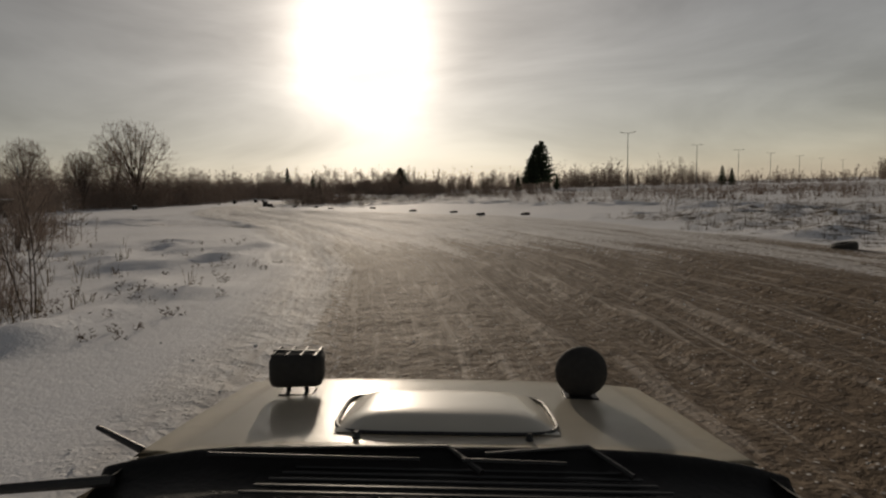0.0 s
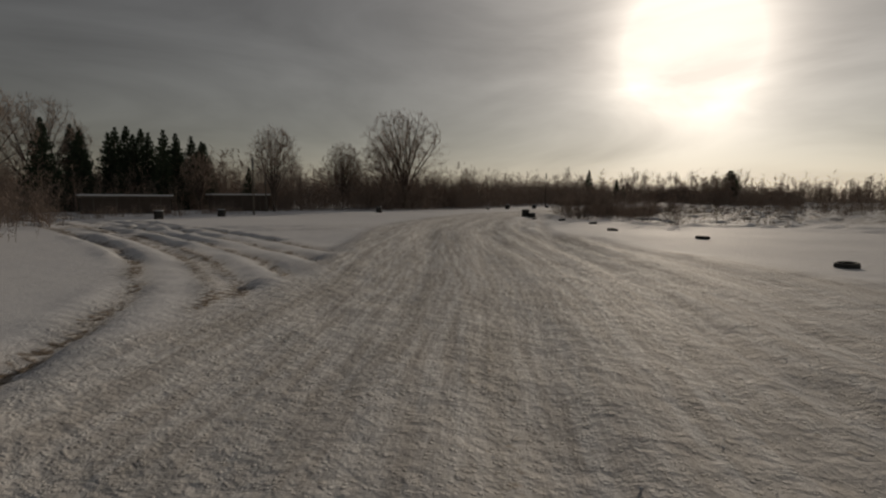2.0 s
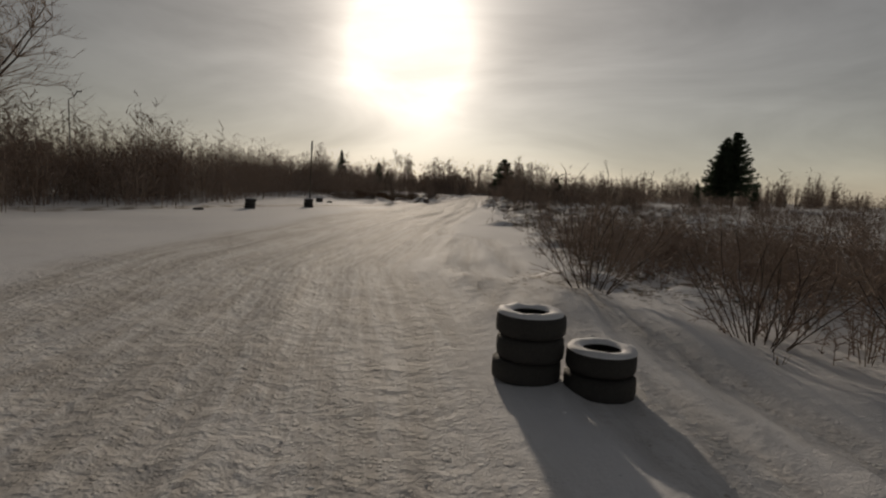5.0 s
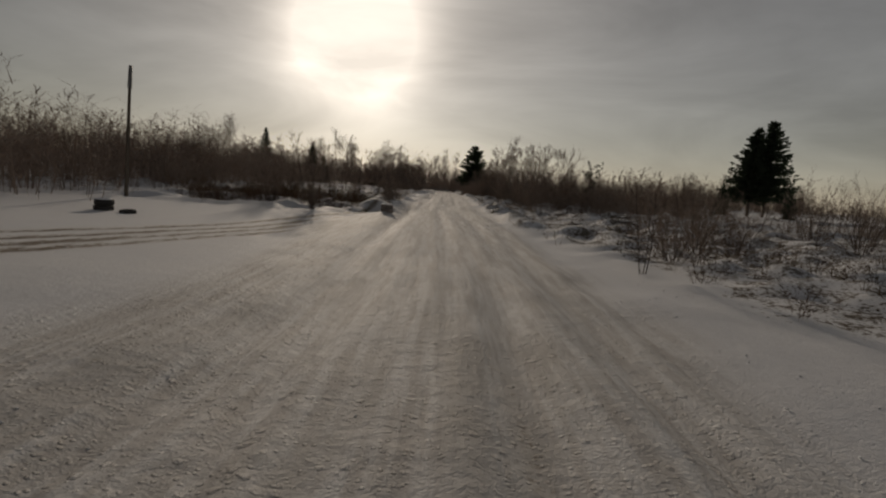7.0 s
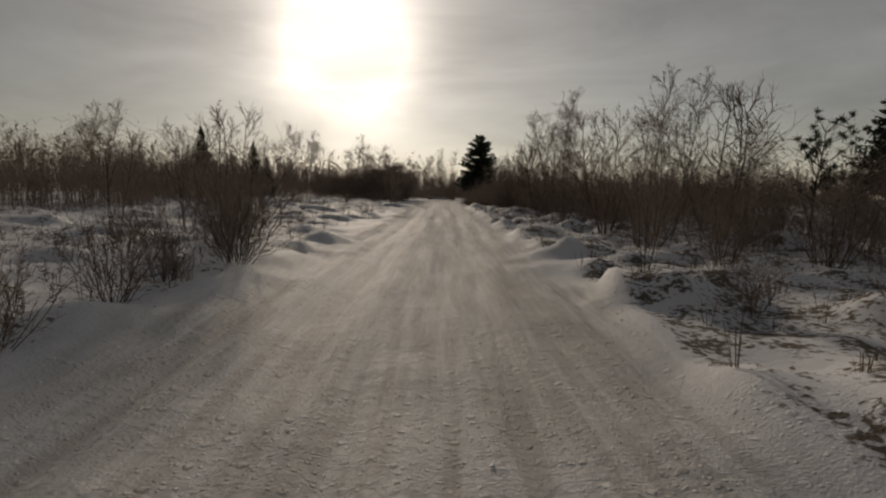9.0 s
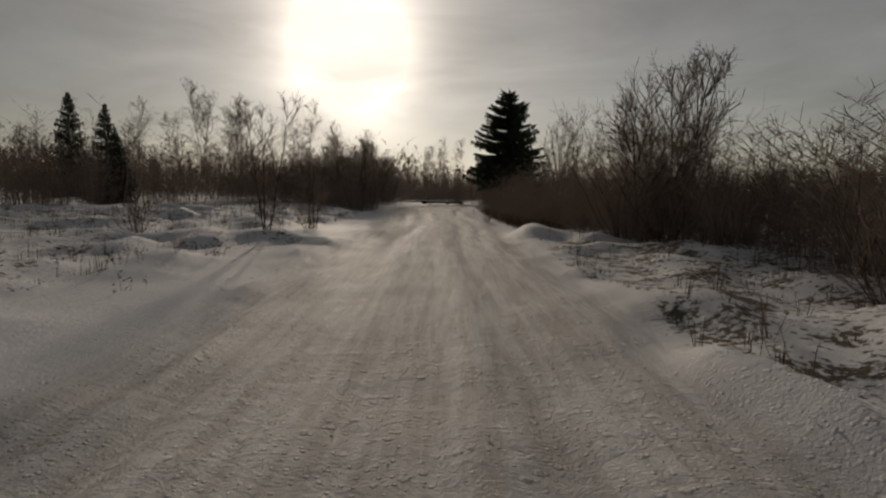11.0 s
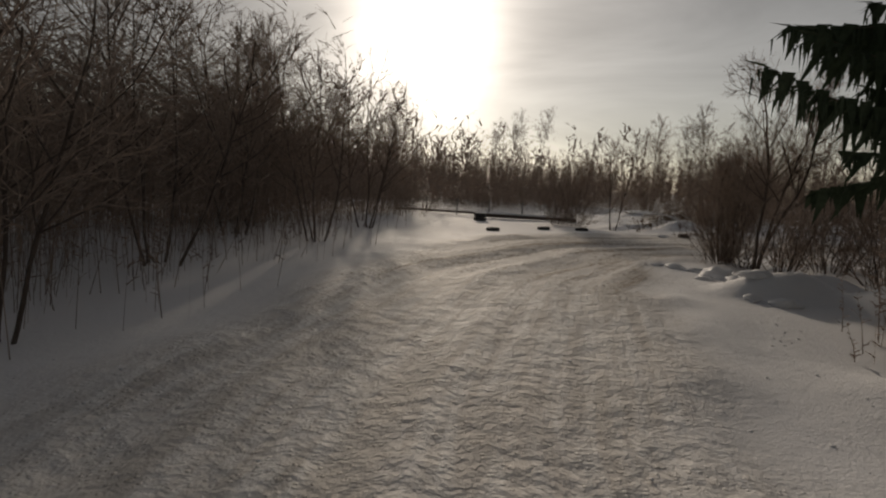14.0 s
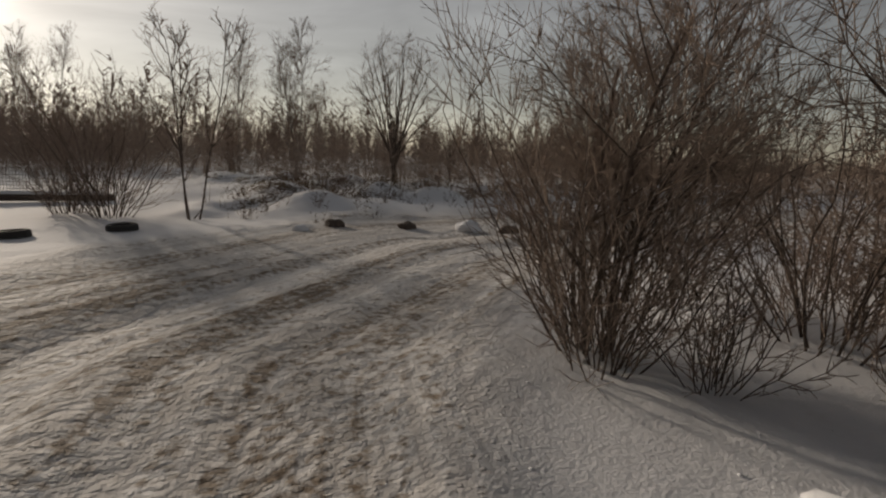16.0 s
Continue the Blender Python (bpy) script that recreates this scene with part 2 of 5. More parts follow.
def value_noise(x, y, scale, seed):
    """Smooth random relief between -1 and 1."""
    rng = np.random.RandomState(seed)
    table = rng.rand(256, 256) * 2 - 1
    u, v = x / scale, y / scale
    i, j = np.floor(u).astype(int), np.floor(v).astype(int)
    a, b = u - i, v - j
    a, b = a * a * (3 - 2 * a), b * b * (3 - 2 * b)
    t = lambda p, q: table[p % 256, q % 256]
    return (t(i, j) * (1 - a) + t(i + 1, j) * a) * (1 - b) + (t(i, j + 1) * (1 - a) + t(i + 1, j + 1) * a) * b


def smooth(v, lo, hi):
    t = np.clip((v - lo) / (hi - lo), 0, 1)
    return t * t * (3 - 2 * t)


def along(points, x, y):
    """Distance along a line of points and signed distance to its right, for arrays of places."""
    best, s_out, d_out, run = np.full(x.shape, 1e9), np.zeros(x.shape), np.zeros(x.shape), 0.0
    for (ax, ay), (bx, by) in zip(points[:-1], points[1:]):
        ex, ey = bx - ax, by - ay
        length = math.hypot(ex, ey)
        t = np.clip(((x - ax) * ex + (y - ay) * ey) / length**2, 0, 1)
        px, py = x - ax - t * ex, y - ay - t * ey
        far = np.hypot(px, py)
        side = np.where(px * ey - py * ex >= 0, 1, -1)
        near = far < best
        best = np.where(near, far, best)
        s_out = np.where(near, run + t * length, s_out)
        d_out = np.where(near, far * side, d_out)
        run += length
    return s_out, d_out


# ---- ground ----
ROAD = [(1.2, -40), (1.2, -8), (1.0, 0), (0.6, 6), (-0.4, 12), (-2.2, 18), (-4.9, 25), (-8.6, 32), (-13.0, 38.8), (-17.3, 46), (-21.0, 53),
        (-23.8, 61), (-26.2, 71), (-26.4, 84), (-25.8, 99), (-25.6, 119), (-25.2, 139), (-24.5, 159), (-24.1, 179), (-24.3, 191),
        (-24.3, 198), (-23.3, 204), (-20.7, 209), (-16.2, 211.6), (-9.7, 212), (0.3, 210), (25, 199), (60, 174)]
SIDE_TRACK = [(-5, 24.5), (-9, 28.4), (-12.5, 31), (-16, 33), (-21, 35), (-29, 37), (-45, 40), (-60, 44)]
LINK_TRACK = [(-31, 36.5), (-26.5, 39.5), (-23.4, 44), (-21.7, 50), (-22, 56)]
FIELD_TRACK = [(-41, 82), (-37.4, 92.5), (-34.6, 99.5), (-31.7, 106.3), (-29.4, 113.6), (-27.4, 121)]
VERGE_TRACK = [(-11.2, 40), (-13.2, 44.3), (-14.3, 46.6), (-15.9, 50), (-17.5, 53.8), (-18.9, 57), (-20.2, 61), (-21.3, 65), (-22.8, 71), (-23.4, 78)]
CURVE_TRACK = [(2, 20), (0.5, 26), (-3.5, 31), (-8.2, 36), (-13, 42.5), (-17, 50)]


def road_half(s):
    """Half width of the driven surface along the road: wide on the open ground, narrow between the bushes."""
    stops = [0, 40, 52, 62, 75, 92, 108, 122, 135, 155, 168, 225, 240, 248, 257, 263, 285, 385]
    left = [2.6, 2.6, 3.0, 3.4, 3.6, 4.0, 3.8, 3.8, 4.3, 4.3, 3.0, 2.5, 2.9, 3.3, 5.2, 5.2, 5.3, 5.6]
    right = [8.2, 8.4, 9.4, 9.4, 7.0, 2.9, 2.4, 2.5, 2.5, 2.5, 2.5, 2.6, 2.2, 1.5, 1.0, 0.6, 1.8, 3.0]
    return np.interp(s, stops, left), np.interp(s, stops, right)


def turf_amount(x, y):
    """Where dry grass stands out of the snow."""
    x, y = x + 1.6 * value_noise(x, y, 3.5, 71) + 5 * value_noise(x, y, 17.0, 73) * smooth(np.hypot(x + 20, y - 105), 60, 110), y + 3.0 * value_noise(x, y, 6.0, 72)
    shift = 1.7 * smooth(y, 106, 115)
    a = smooth(x + shift, -23, -20.8) * smooth(y, 60, 70) * (1 - smooth(y, 170, 178))
    b = (1 - smooth(x, -29.6, -27.6)) * smooth(y, 108, 120) * (1 - smooth(y, 184, 198))
    c = smooth(x, 5.5, 9) * (1 - smooth(y - 0.55 * x, 20, 27))
    e = (1 - smooth(x, -4.5, -2.6)) * (1 - smooth(y, 15, 23))
    f = np.maximum(smooth(x + 0.62 * y, 30, 36) * smooth(y, 22, 30), smooth(x + 0.8 * y, 35.5, 38) * smooth(y, 57, 60)) * (1 - smooth(y, 66, 78))
    g = smooth(y, 216.5, 219) * smooth(x, -19.7, -16.7)
    return np.clip(np.maximum.reduce([a, b * 0.9, c, e * 0.72, f * 0.9, g]), 0, 1)


def lie(x, y):
    """Height of the ground and its surface: packed snow, dirt, turf."""
    s, d = along(ROAD, x, y)
    hl, hr = road_half(s)
    edge = np.where(d < 0, -d - hl, d - hr) + 0.35 * value_noise(x, y, 2.3, 3)
    packed = 1 - smooth(edge, -0.5, 0.5)
    turf = turf_amount(x, y)
    z = 0.10 * value_noise(x, y, 9.0, 5) * (1 - packed) + 0.035 * value_noise(x, y, 2.7, 6) * (1 - 0.8 * packed)
    wob = 0.22 * value_noise(s, 0 * s, 9.0, 8)
    e = d + wob
    for n, off in enumerate((-2.3, -1.65, -1.0, -0.35, 0.3, 0.95, 1.6, 2.3, 3.1, 4.0, 5.1)):
        wide = 0.21 + 0.04 * (n % 3)
        deep = 0.085 * (1 + 0.7 * value_noise(s, 0 * s + n * 9, 11.0, 60 + n))
        z -= packed * deep * np.exp(-(((e - off + 0.16 * value_noise(s, 0 * s + n * 9, 6.0, 20 + n)) / wide) ** 2))
    z += packed * (0.045 * value_noise(e, s * 0.05, 0.55, 11) + 0.016 * value_noise(x, y, 0.7, 12) + 0.022 * np.maximum(value_noise(x, y, 0.42, 17) - 0.25, 0) * (1 + value_noise(x, y, 5.0, 18)))
    ridge = np.exp(-((edge / 0.75) ** 2))
    z += ridge * (0.03 + 0.10 * np.maximum(value_noise(x, y, 0.6, 14), 0)) * (0.35 + 0.65 * smooth(y, 100, 120))
    turf = turf * (1 - smooth(packed, 0.05, 0.6))
    pk, worn = packed, 0 * packed
    for line, pairs, deep, bank, stain in ((SIDE_TRACK, (-2.7, -1.5, -1.0, 0.1, 1.3, 2.5), 0.12, 0.05, 0.56), (LINK_TRACK, (-1.4, 0.1, 1.5), 0.11, 0.04, 0.5), (FIELD_TRACK, (-1.1, -0.25, 0.5, 1.2), 0.03, 0.004, 0.66),
                                           (VERGE_TRACK, (-0.2, 0.3, 1.2), 0.11, 0.02, 0.24), (CURVE_TRACK, (-2.2, -0.7, 0.7, 1.9), 0.08, 0.03, 0.12)):
        _, e = along(line, x, y)
        for off in pairs:
            g = np.exp(-(((e - off + 0.15 * value_noise(x, y, 3.1, 31)) / 0.26) ** 2))
            uneven = 0.75 + 0.6 * value_noise(x + 7 * off, y, 2.6, 33)
            z += uneven * (-deep * g + bank * np.exp(-(((np.abs(e - off) - 0.42) / 0.18) ** 2)) * (1 + value_noise(x, y, 0.6, 32))) * (1 - 0.85 * packed)
            pk = np.maximum(pk, 0.9 * g)
            worn = np.maximum(worn, stain * g * (1 - packed))
    lumps = np.maximum(value_noise(x, y, 0.95, 41) + 0.2 * value_noise(x, y, 0.6, 42) - 0.05, 0)
    pillows = np.maximum(value_noise(x, y, 1.3, 43) + 0.25 * value_noise(x, y, 0.75, 44), 0)
    z += turf * (0.28 * lumps + 0.36 * pillows * smooth(y, 100, 118) + 0.03) * (1 - smooth(np.abs(d), 20, 38))
    z += 0.46 * smooth(d - hr, 0.9, 1.8) * (1 - smooth(d - hr, 3.5, 6)) * smooth(y, 197, 202) * (1 - smooth(x, -17.2, -13.7)) * np.maximum(value_noise(x, y, 1.2, 53) + 0.3 * value_noise(x, y, 0.7, 54) + 0.2, 0)
    # A ploughed bank behind the bend and a mound beside the tyres
    z += 0.32 * smooth(y - 0.10 * (x + 16.7), 215.5, 218.5) * smooth(x, -19.2, -15.7) * (1 - smooth(y, 224, 234)) * (0.7 + 0.5 * value_noise(x, y, 1.7, 51))
    z += 0.62 * np.exp(-(((x + 29.4) / 1.0) ** 2) - ((y - 118.6) / 1.1) ** 2)
    z += 0.14 * smooth(d - hr, 0.3, 1.4) * (1 - smooth(d - hr, 1.6, 3.5)) * smooth(y, 112, 120) * (1 - smooth(y, 140, 160)) * (0.6 + value_noise(x, y, 0.9, 52))
    dirt = packed * (1 - smooth(y, 6, 24)) * smooth(d, -2.6, -1.4) * (0.70 - 0.28 * smooth(d, 3.8, 6.8)) + packed * (0.10 + 0.09 * (1 - smooth(y, 26, 40)))
    dirt = np.maximum(np.maximum(dirt, worn), packed * 0.39 * smooth(y, 197, 206))
    return z, pk, dirt, turf, s, d


def span(stops):
    """Coordinates from (end, step) stretches, beginning at the first stop's end."""
    out = [stops[0][0]]
    for end, step in stops[1:]:
        count = max(1, round((end - out[-1]) / step))
        out += list(np.linspace(out[-1], end, count + 1)[1:])
    return np.array(out)


gx = span([(-2600, 0), (-800, 300), (-300, 60), (-120, 15), (-64, 2.5), (-42, 0.7), (-36.4, 0.5), (-29, 0.3), (6, 0.25), (12, 0.3), (40, 0.7), (120, 4), (400, 30), (2600, 300)])
gy = span([(-2000, 0), (-300, 200), (-40, 20), (-4, 2), (1, 0.4), (23, 0.3), (47, 0.2), (62, 0.28), (170, 0.34), (194, 0.4), (220, 0.24), (236, 0.6), (320, 3), (600, 20), (3000, 300)])
X, Y = np.meshgrid(gx, gy)
Z, PK, DI, TU, ALONG, ACROSS = lie(X.ravel(), Y.ravel())
away = np.hypot(X.ravel() + 15, Y.ravel() - 105)
Z *= 1 - smooth(away, 170, 260)
nx, ny = len(gx), len(gy)
ids = np.arange(nx * ny).reshape(ny, nx)
quads = np.stack([ids[:-1, :-1], ids[:-1, 1:], ids[1:, 1:], ids[1:, :-1]], -1).reshape(-1, 4)
ground_mesh = arrays_mesh("ground", np.stack([X.ravel(), Y.ravel(), Z], -1), quads, GROUND, smooth=True)
for key, values in (("packed", PK), ("dirt", DI), ("turf", TU), ("along", ALONG), ("across", ACROSS)):
    ground_mesh.attributes.new(key, "FLOAT", "POINT").data.foreach_set("value", values.astype(np.float32))
ground = tagged(new("ground", ground_mesh), "snow-covered ground with a rutted track and dry grass", "ground", kind="structure")


def level(x, y):
    """Ground height at one place."""
    return float(lie(np.array([float(x)]), np.array([float(y)]))[0][0])


# ---- plants ----
def tube_mesh(name, segs, mat, sides=3):
    """Tapered limbs: rows of start, end, start radius, end radius."""
    a = np.array([s[0] for s in segs], float)
    b = np.array([s[1] for s in segs], float)
    r0, r1 = np.array([s[2] for s in segs]), np.array([s[3] for s in segs])
    way = b - a
    way /= np.linalg.norm(way, axis=1, keepdims=True) + 1e-9
    ref = np.where(np.abs(way[:, 2:3]) > 0.9, np.array([[1.0, 0, 0]]), np.array([[0, 0, 1.0]]))
    u = np.cross(way, ref)
    u /= np.linalg.norm(u, axis=1, keepdims=True) + 1e-9
    v = np.cross(way, u)
    verts, n = [], len(segs)
    for k in range(sides):
        c, s = math.cos(2 * math.pi * k / sides), math.sin(2 * math.pi * k / sides)
        verts.append(a + (c * u + s * v) * r0[:, None])
        verts.append(b + (c * u + s * v) * r1[:, None])
    verts = np.stack(verts, 1).reshape(-1, 3)
    base = np.arange(n)[:, None] * 2 * sides
    faces = np.concatenate([np.concatenate([base + 2 * k, base + 2 * ((k + 1) % sides), base + 2 * ((k + 1) % sides) + 1, base + 2 * k + 1], 1) for k in range(sides)])
    if sides > 3:
        # Every limb grows out of the one that ends where it starts.
        ends, root = {}, []
        for k, s in enumerate(segs):
            root.append(ends.get(tuple(s[0]), 0))
            ends[tuple(s[1])] = k
        root, own = np.array(root)[1:, None], np.arange(1, n)[:, None]
        grown = np.concatenate([root * 2 * sides + 1, own * 2 * sides, own * 2 * sides + 2, root * 2 * sides + 3], 1)
        faces = np.concatenate([faces, grown])
    return arrays_mesh(name, verts, faces, mat, smooth=sides > 3)


def tilt(way, angle, turn):
    """A direction leaning off another by an angle, turned about it."""
    way = way.normalized()
    side = way.cross(Vector((0.31, 0.77, 0.2))).normalized()
    side = Matrix.Rotation(turn, 3, way) @ side
    return (way * math.cos(angle) + side * math.sin(angle)).normalized()


def limb(rng, out, start, way, length, r0, r1, pieces, bend, lift):
    """A crooked limb; returns its joints as (place, direction, radius)."""
    joints, p, w = [], Vector(start), way.normalized()
    for k in range(pieces):
        w = (w + Vector((rng.uniform(-1, 1), rng.uniform(-1, 1), rng.uniform(-1, 1))) * bend + Vector((0, 0, lift))).normalized()
        q = p + w * (length / pieces)
        ra, rb = r0 + (r1 - r0) * k / pieces, r0 + (r1 - r0) * (k + 1) / pieces
        out.append((tuple(p), tuple(q), ra, rb))
        joints.append((q.copy(), w.copy(), rb))
        p = q
    return joints


def bush_parts(seed, height, stems, spread, twigs=5, fine=3, thick=1.0, bend=0.16, pieces=5, reach=(0.16, 0.36)):
    rng = random.Random(seed)
    stem_segs, twig_segs = [], []
    for k in range(stems):
        a = rng.uniform(0, 2 * math.pi)
        lean = rng.uniform(0.05, 1.0) ** 0.8 * spread
        h = height * rng.uniform(0.55, 1.0)
        start = (0.16 * height * lean * math.cos(a), 0.16 * height * lean * math.sin(a), -0.15)
        way = Vector((math.cos(a) * lean, math.sin(a) * lean, 1.0))
        joints = limb(rng, stem_segs, start, way, h, 0.020 * thick * h / 2.5, 0.007 * thick, pieces, bend, 0.10)
        for j in range(twigs):
            q, w, r = joints[rng.randrange(0, len(joints))]
            tw = limb(rng, twig_segs, q, tilt(w, rng.uniform(0.4, 0.9), rng.uniform(0, 6.3)), h * rng.uniform(*reach), 0.0095 * thick, 0.005 * thick, 2, 0.15, 0.10)
            for _ in range(fine):
                q2, w2, _r = tw[rng.randrange(0, 2)]
                limb(rng, twig_segs, q2, tilt(w2, rng.uniform(0.35, 0.8), rng.uniform(0, 6.3)), h * rng.uniform(0.07, 0.16), 0.006 * thick, 0.0035 * thick, 1, 0.1, 0.1)
    return stem_segs, twig_segs


def tree_parts(seed, height, trunks=1, fork=0.25, limbs=22, droop=0.0, reach=0.36, trunk_r=0.16, fine=5, lift=0.13, lean=(0.10, 0.32), thick=1.0, boughs=5, crook=0.05):
    """A bare broadleaf tree: trunk and limbs, and the fine crown of branches."""
    rng = random.Random(seed)
    wood, crown = [], []
    for k in range(trunks):
        a = 2 * math.pi * k / trunks + rng.uniform(-0.4, 0.4)
        slope = 0.0 if trunks == 1 else rng.uniform(*lean)
        h = height * rng.uniform(0.82, 1.0) if k else height
        joints = limb(rng, wood, (0.8 * slope * math.cos(a), 0.8 * slope * math.sin(a), -0.2), Vector((slope * math.cos(a), slope * math.sin(a), 1)), h,
                      trunk_r * (0.75 if trunks > 1 else 1), 0.012, 12, crook, 0.10)
        for j in range(limbs):
            f = rng.uniform(fork, 0.97)
            q, w, r = joints[min(11, int(f * 12))]
            size = h * reach * math.sin(math.pi * min(max(0.25 + 0.68 * (f - fork) / (1 - fork), 0.25), 0.93)) ** 0.8 * rng.uniform(0.7, 1.1)
            lj = limb(rng, wood, q, tilt(w, rng.uniform(0.55, 1.0), rng.uniform(0, 6.3)), size, max(0.016 * thick, r * 0.55), 0.011 * thick, 5, 0.13, lift)
            for m in range(boughs):
                q2, w2, _r = lj[rng.randrange(0, 5)]
                bj = limb(rng, crown, q2, tilt(w2, rng.uniform(0.4, 0.9), rng.uniform(0, 6.3)), size * rng.uniform(0.3, 0.6), 0.012 * thick, 0.008 * thick, 2, 0.16, 0.10 - droop)
                for _ in range(fine):
                    q3, w3, _r = bj[rng.randrange(0, 2)]
                    limb(rng, crown, q3, tilt(w3, rng.uniform(0.35, 0.9), rng.uniform(0, 6.3)), size * rng.uniform(0.15, 0.34), 0.008 * thick, 0.005 * thick, 1, 0.15, 0.06 - 1.6 * droop)
    return wood, crown


def thing(name, label, category, group="", at=(0, 0, 0)):
    ob = new(name)
    ob.location = at
    ob.empty_display_size = 0.2
    return tagged(ob, label, category, group)


def make_bush(name, seed, height, stems, spread, label, group, **kw):
    ob = thing(name, label, "bush", group)
    stem, twig = bush_parts(seed, height, stems, spread, **kw)
    part_mesh("trunk", tube_mesh("trunk", stem, BARK), ob)
    part_mesh("crown", tube_mesh("crown", twig, TWIG), ob)
    return ob


def make_tree(name, seed, height, label, group, bark=None, **kw):
    ob = thing(name, label, "tree", group)
    wood, crown = tree_parts(seed, height, **kw)
    part_mesh("trunk", tube_mesh("trunk", wood, bark or BARK, 5), ob)
    part_mesh("crown", tube_mesh("crown", crown, TWIG), ob)
    return ob


def make_spruce(seed, height, width, label, group, lush=1.0, gap=0.4, sprays=1, blade=0.11, low=0.04, tight=1.0):
    """A spruce: tapered trunk, whorls of drooping boughs with hanging sprays."""
    rng = random.Random(seed)
    ob = thing("spruce", label, "tree", group)
    wood = []
    limb(rng, wood, (0, 0, -0.2), Vector((0, 0, 1)), height + 0.1, 0.015 * height + 0.03, 0.012, 8, 0.006, 0.2)
    part_mesh("trunk", tube_mesh("trunk", wood, BARK, 6), ob)
    verts, faces = [], []

    def leaf(a, b, c):
        verts.extend((tuple(a), tuple(b), tuple(c)))
        faces.append((len(verts) - 3, len(verts) - 2, len(verts) - 1))

    z = low * height
    while z < height * 0.985:
        f = z / height
        reach = width * (1 - f) ** 0.85 * (0.62 + 0.38 * min(1, f / 0.28)) * rng.uniform(0.82, 1.1) + 0.03
        spray = blade * (1 - 0.8 * f)
        count = max(6, round((13 - 6 * f) * lush))
        for k in range(count):
            a = 2 * math.pi * (k + rng.random() * 0.8) / count
            length = reach * rng.uniform(0.72, 1.08)
            out_, side = Vector((math.cos(a), math.sin(a), 0)), Vector((-math.sin(a), math.cos(a), 0))
            p = Vector((0, 0, z + rng.uniform(-0.3, 0.3)))
            pieces = max(3, min(24, int(length / gap)))
            sag = rng.uniform(0.40, 0.78) * (1.15 - 0.9 * f)
            prev = p
            for j in range(1, pieces + 1):
                t = j / pieces
                q = p + out_ * (length * t) + Vector((0, 0, length * (-sag * t + (0.36 + 0.1 * f) * t * t)))
                wide = (0.18 + 0.16 * length) * (1.1 - 0.8 * t) * (1.1 - 0.8 * f)
                leaf(prev + side * 0.03, prev - side * 0.03, q)
                for sgn in (-1, 1):
                    for _ in range(sprays):
                        root = prev.lerp(q, rng.random())
                        tip = root + side * (sgn * wide * rng.uniform(0.5, 1.25)) + out_ * rng.uniform(0.05, 0.40) * (1 - 0.8 * f) - Vector((0, 0, rng.uniform(0.0, 0.34)))
                        leaf(root - out_ * spray, root + out_ * spray, tip)
                    leaf(q, q + side * (sgn * spray) + out_ * spray, q + side * (sgn * wide * 0.35) - Vector((0, 0, rng.uniform(0.15, 0.45))))
                prev = q
            leaf(prev + side * spray, prev - side * spray, prev + out_ * 0.3 * (1 - 0.8 * f) + Vector((0, 0, 0.05)))
        z += rng.uniform(0.26, 0.44) * (0.6 + 0.04 * height) / tight
    part_mesh("crown", arrays_mesh("crown", verts, faces, NEEDLE), ob)
    return ob


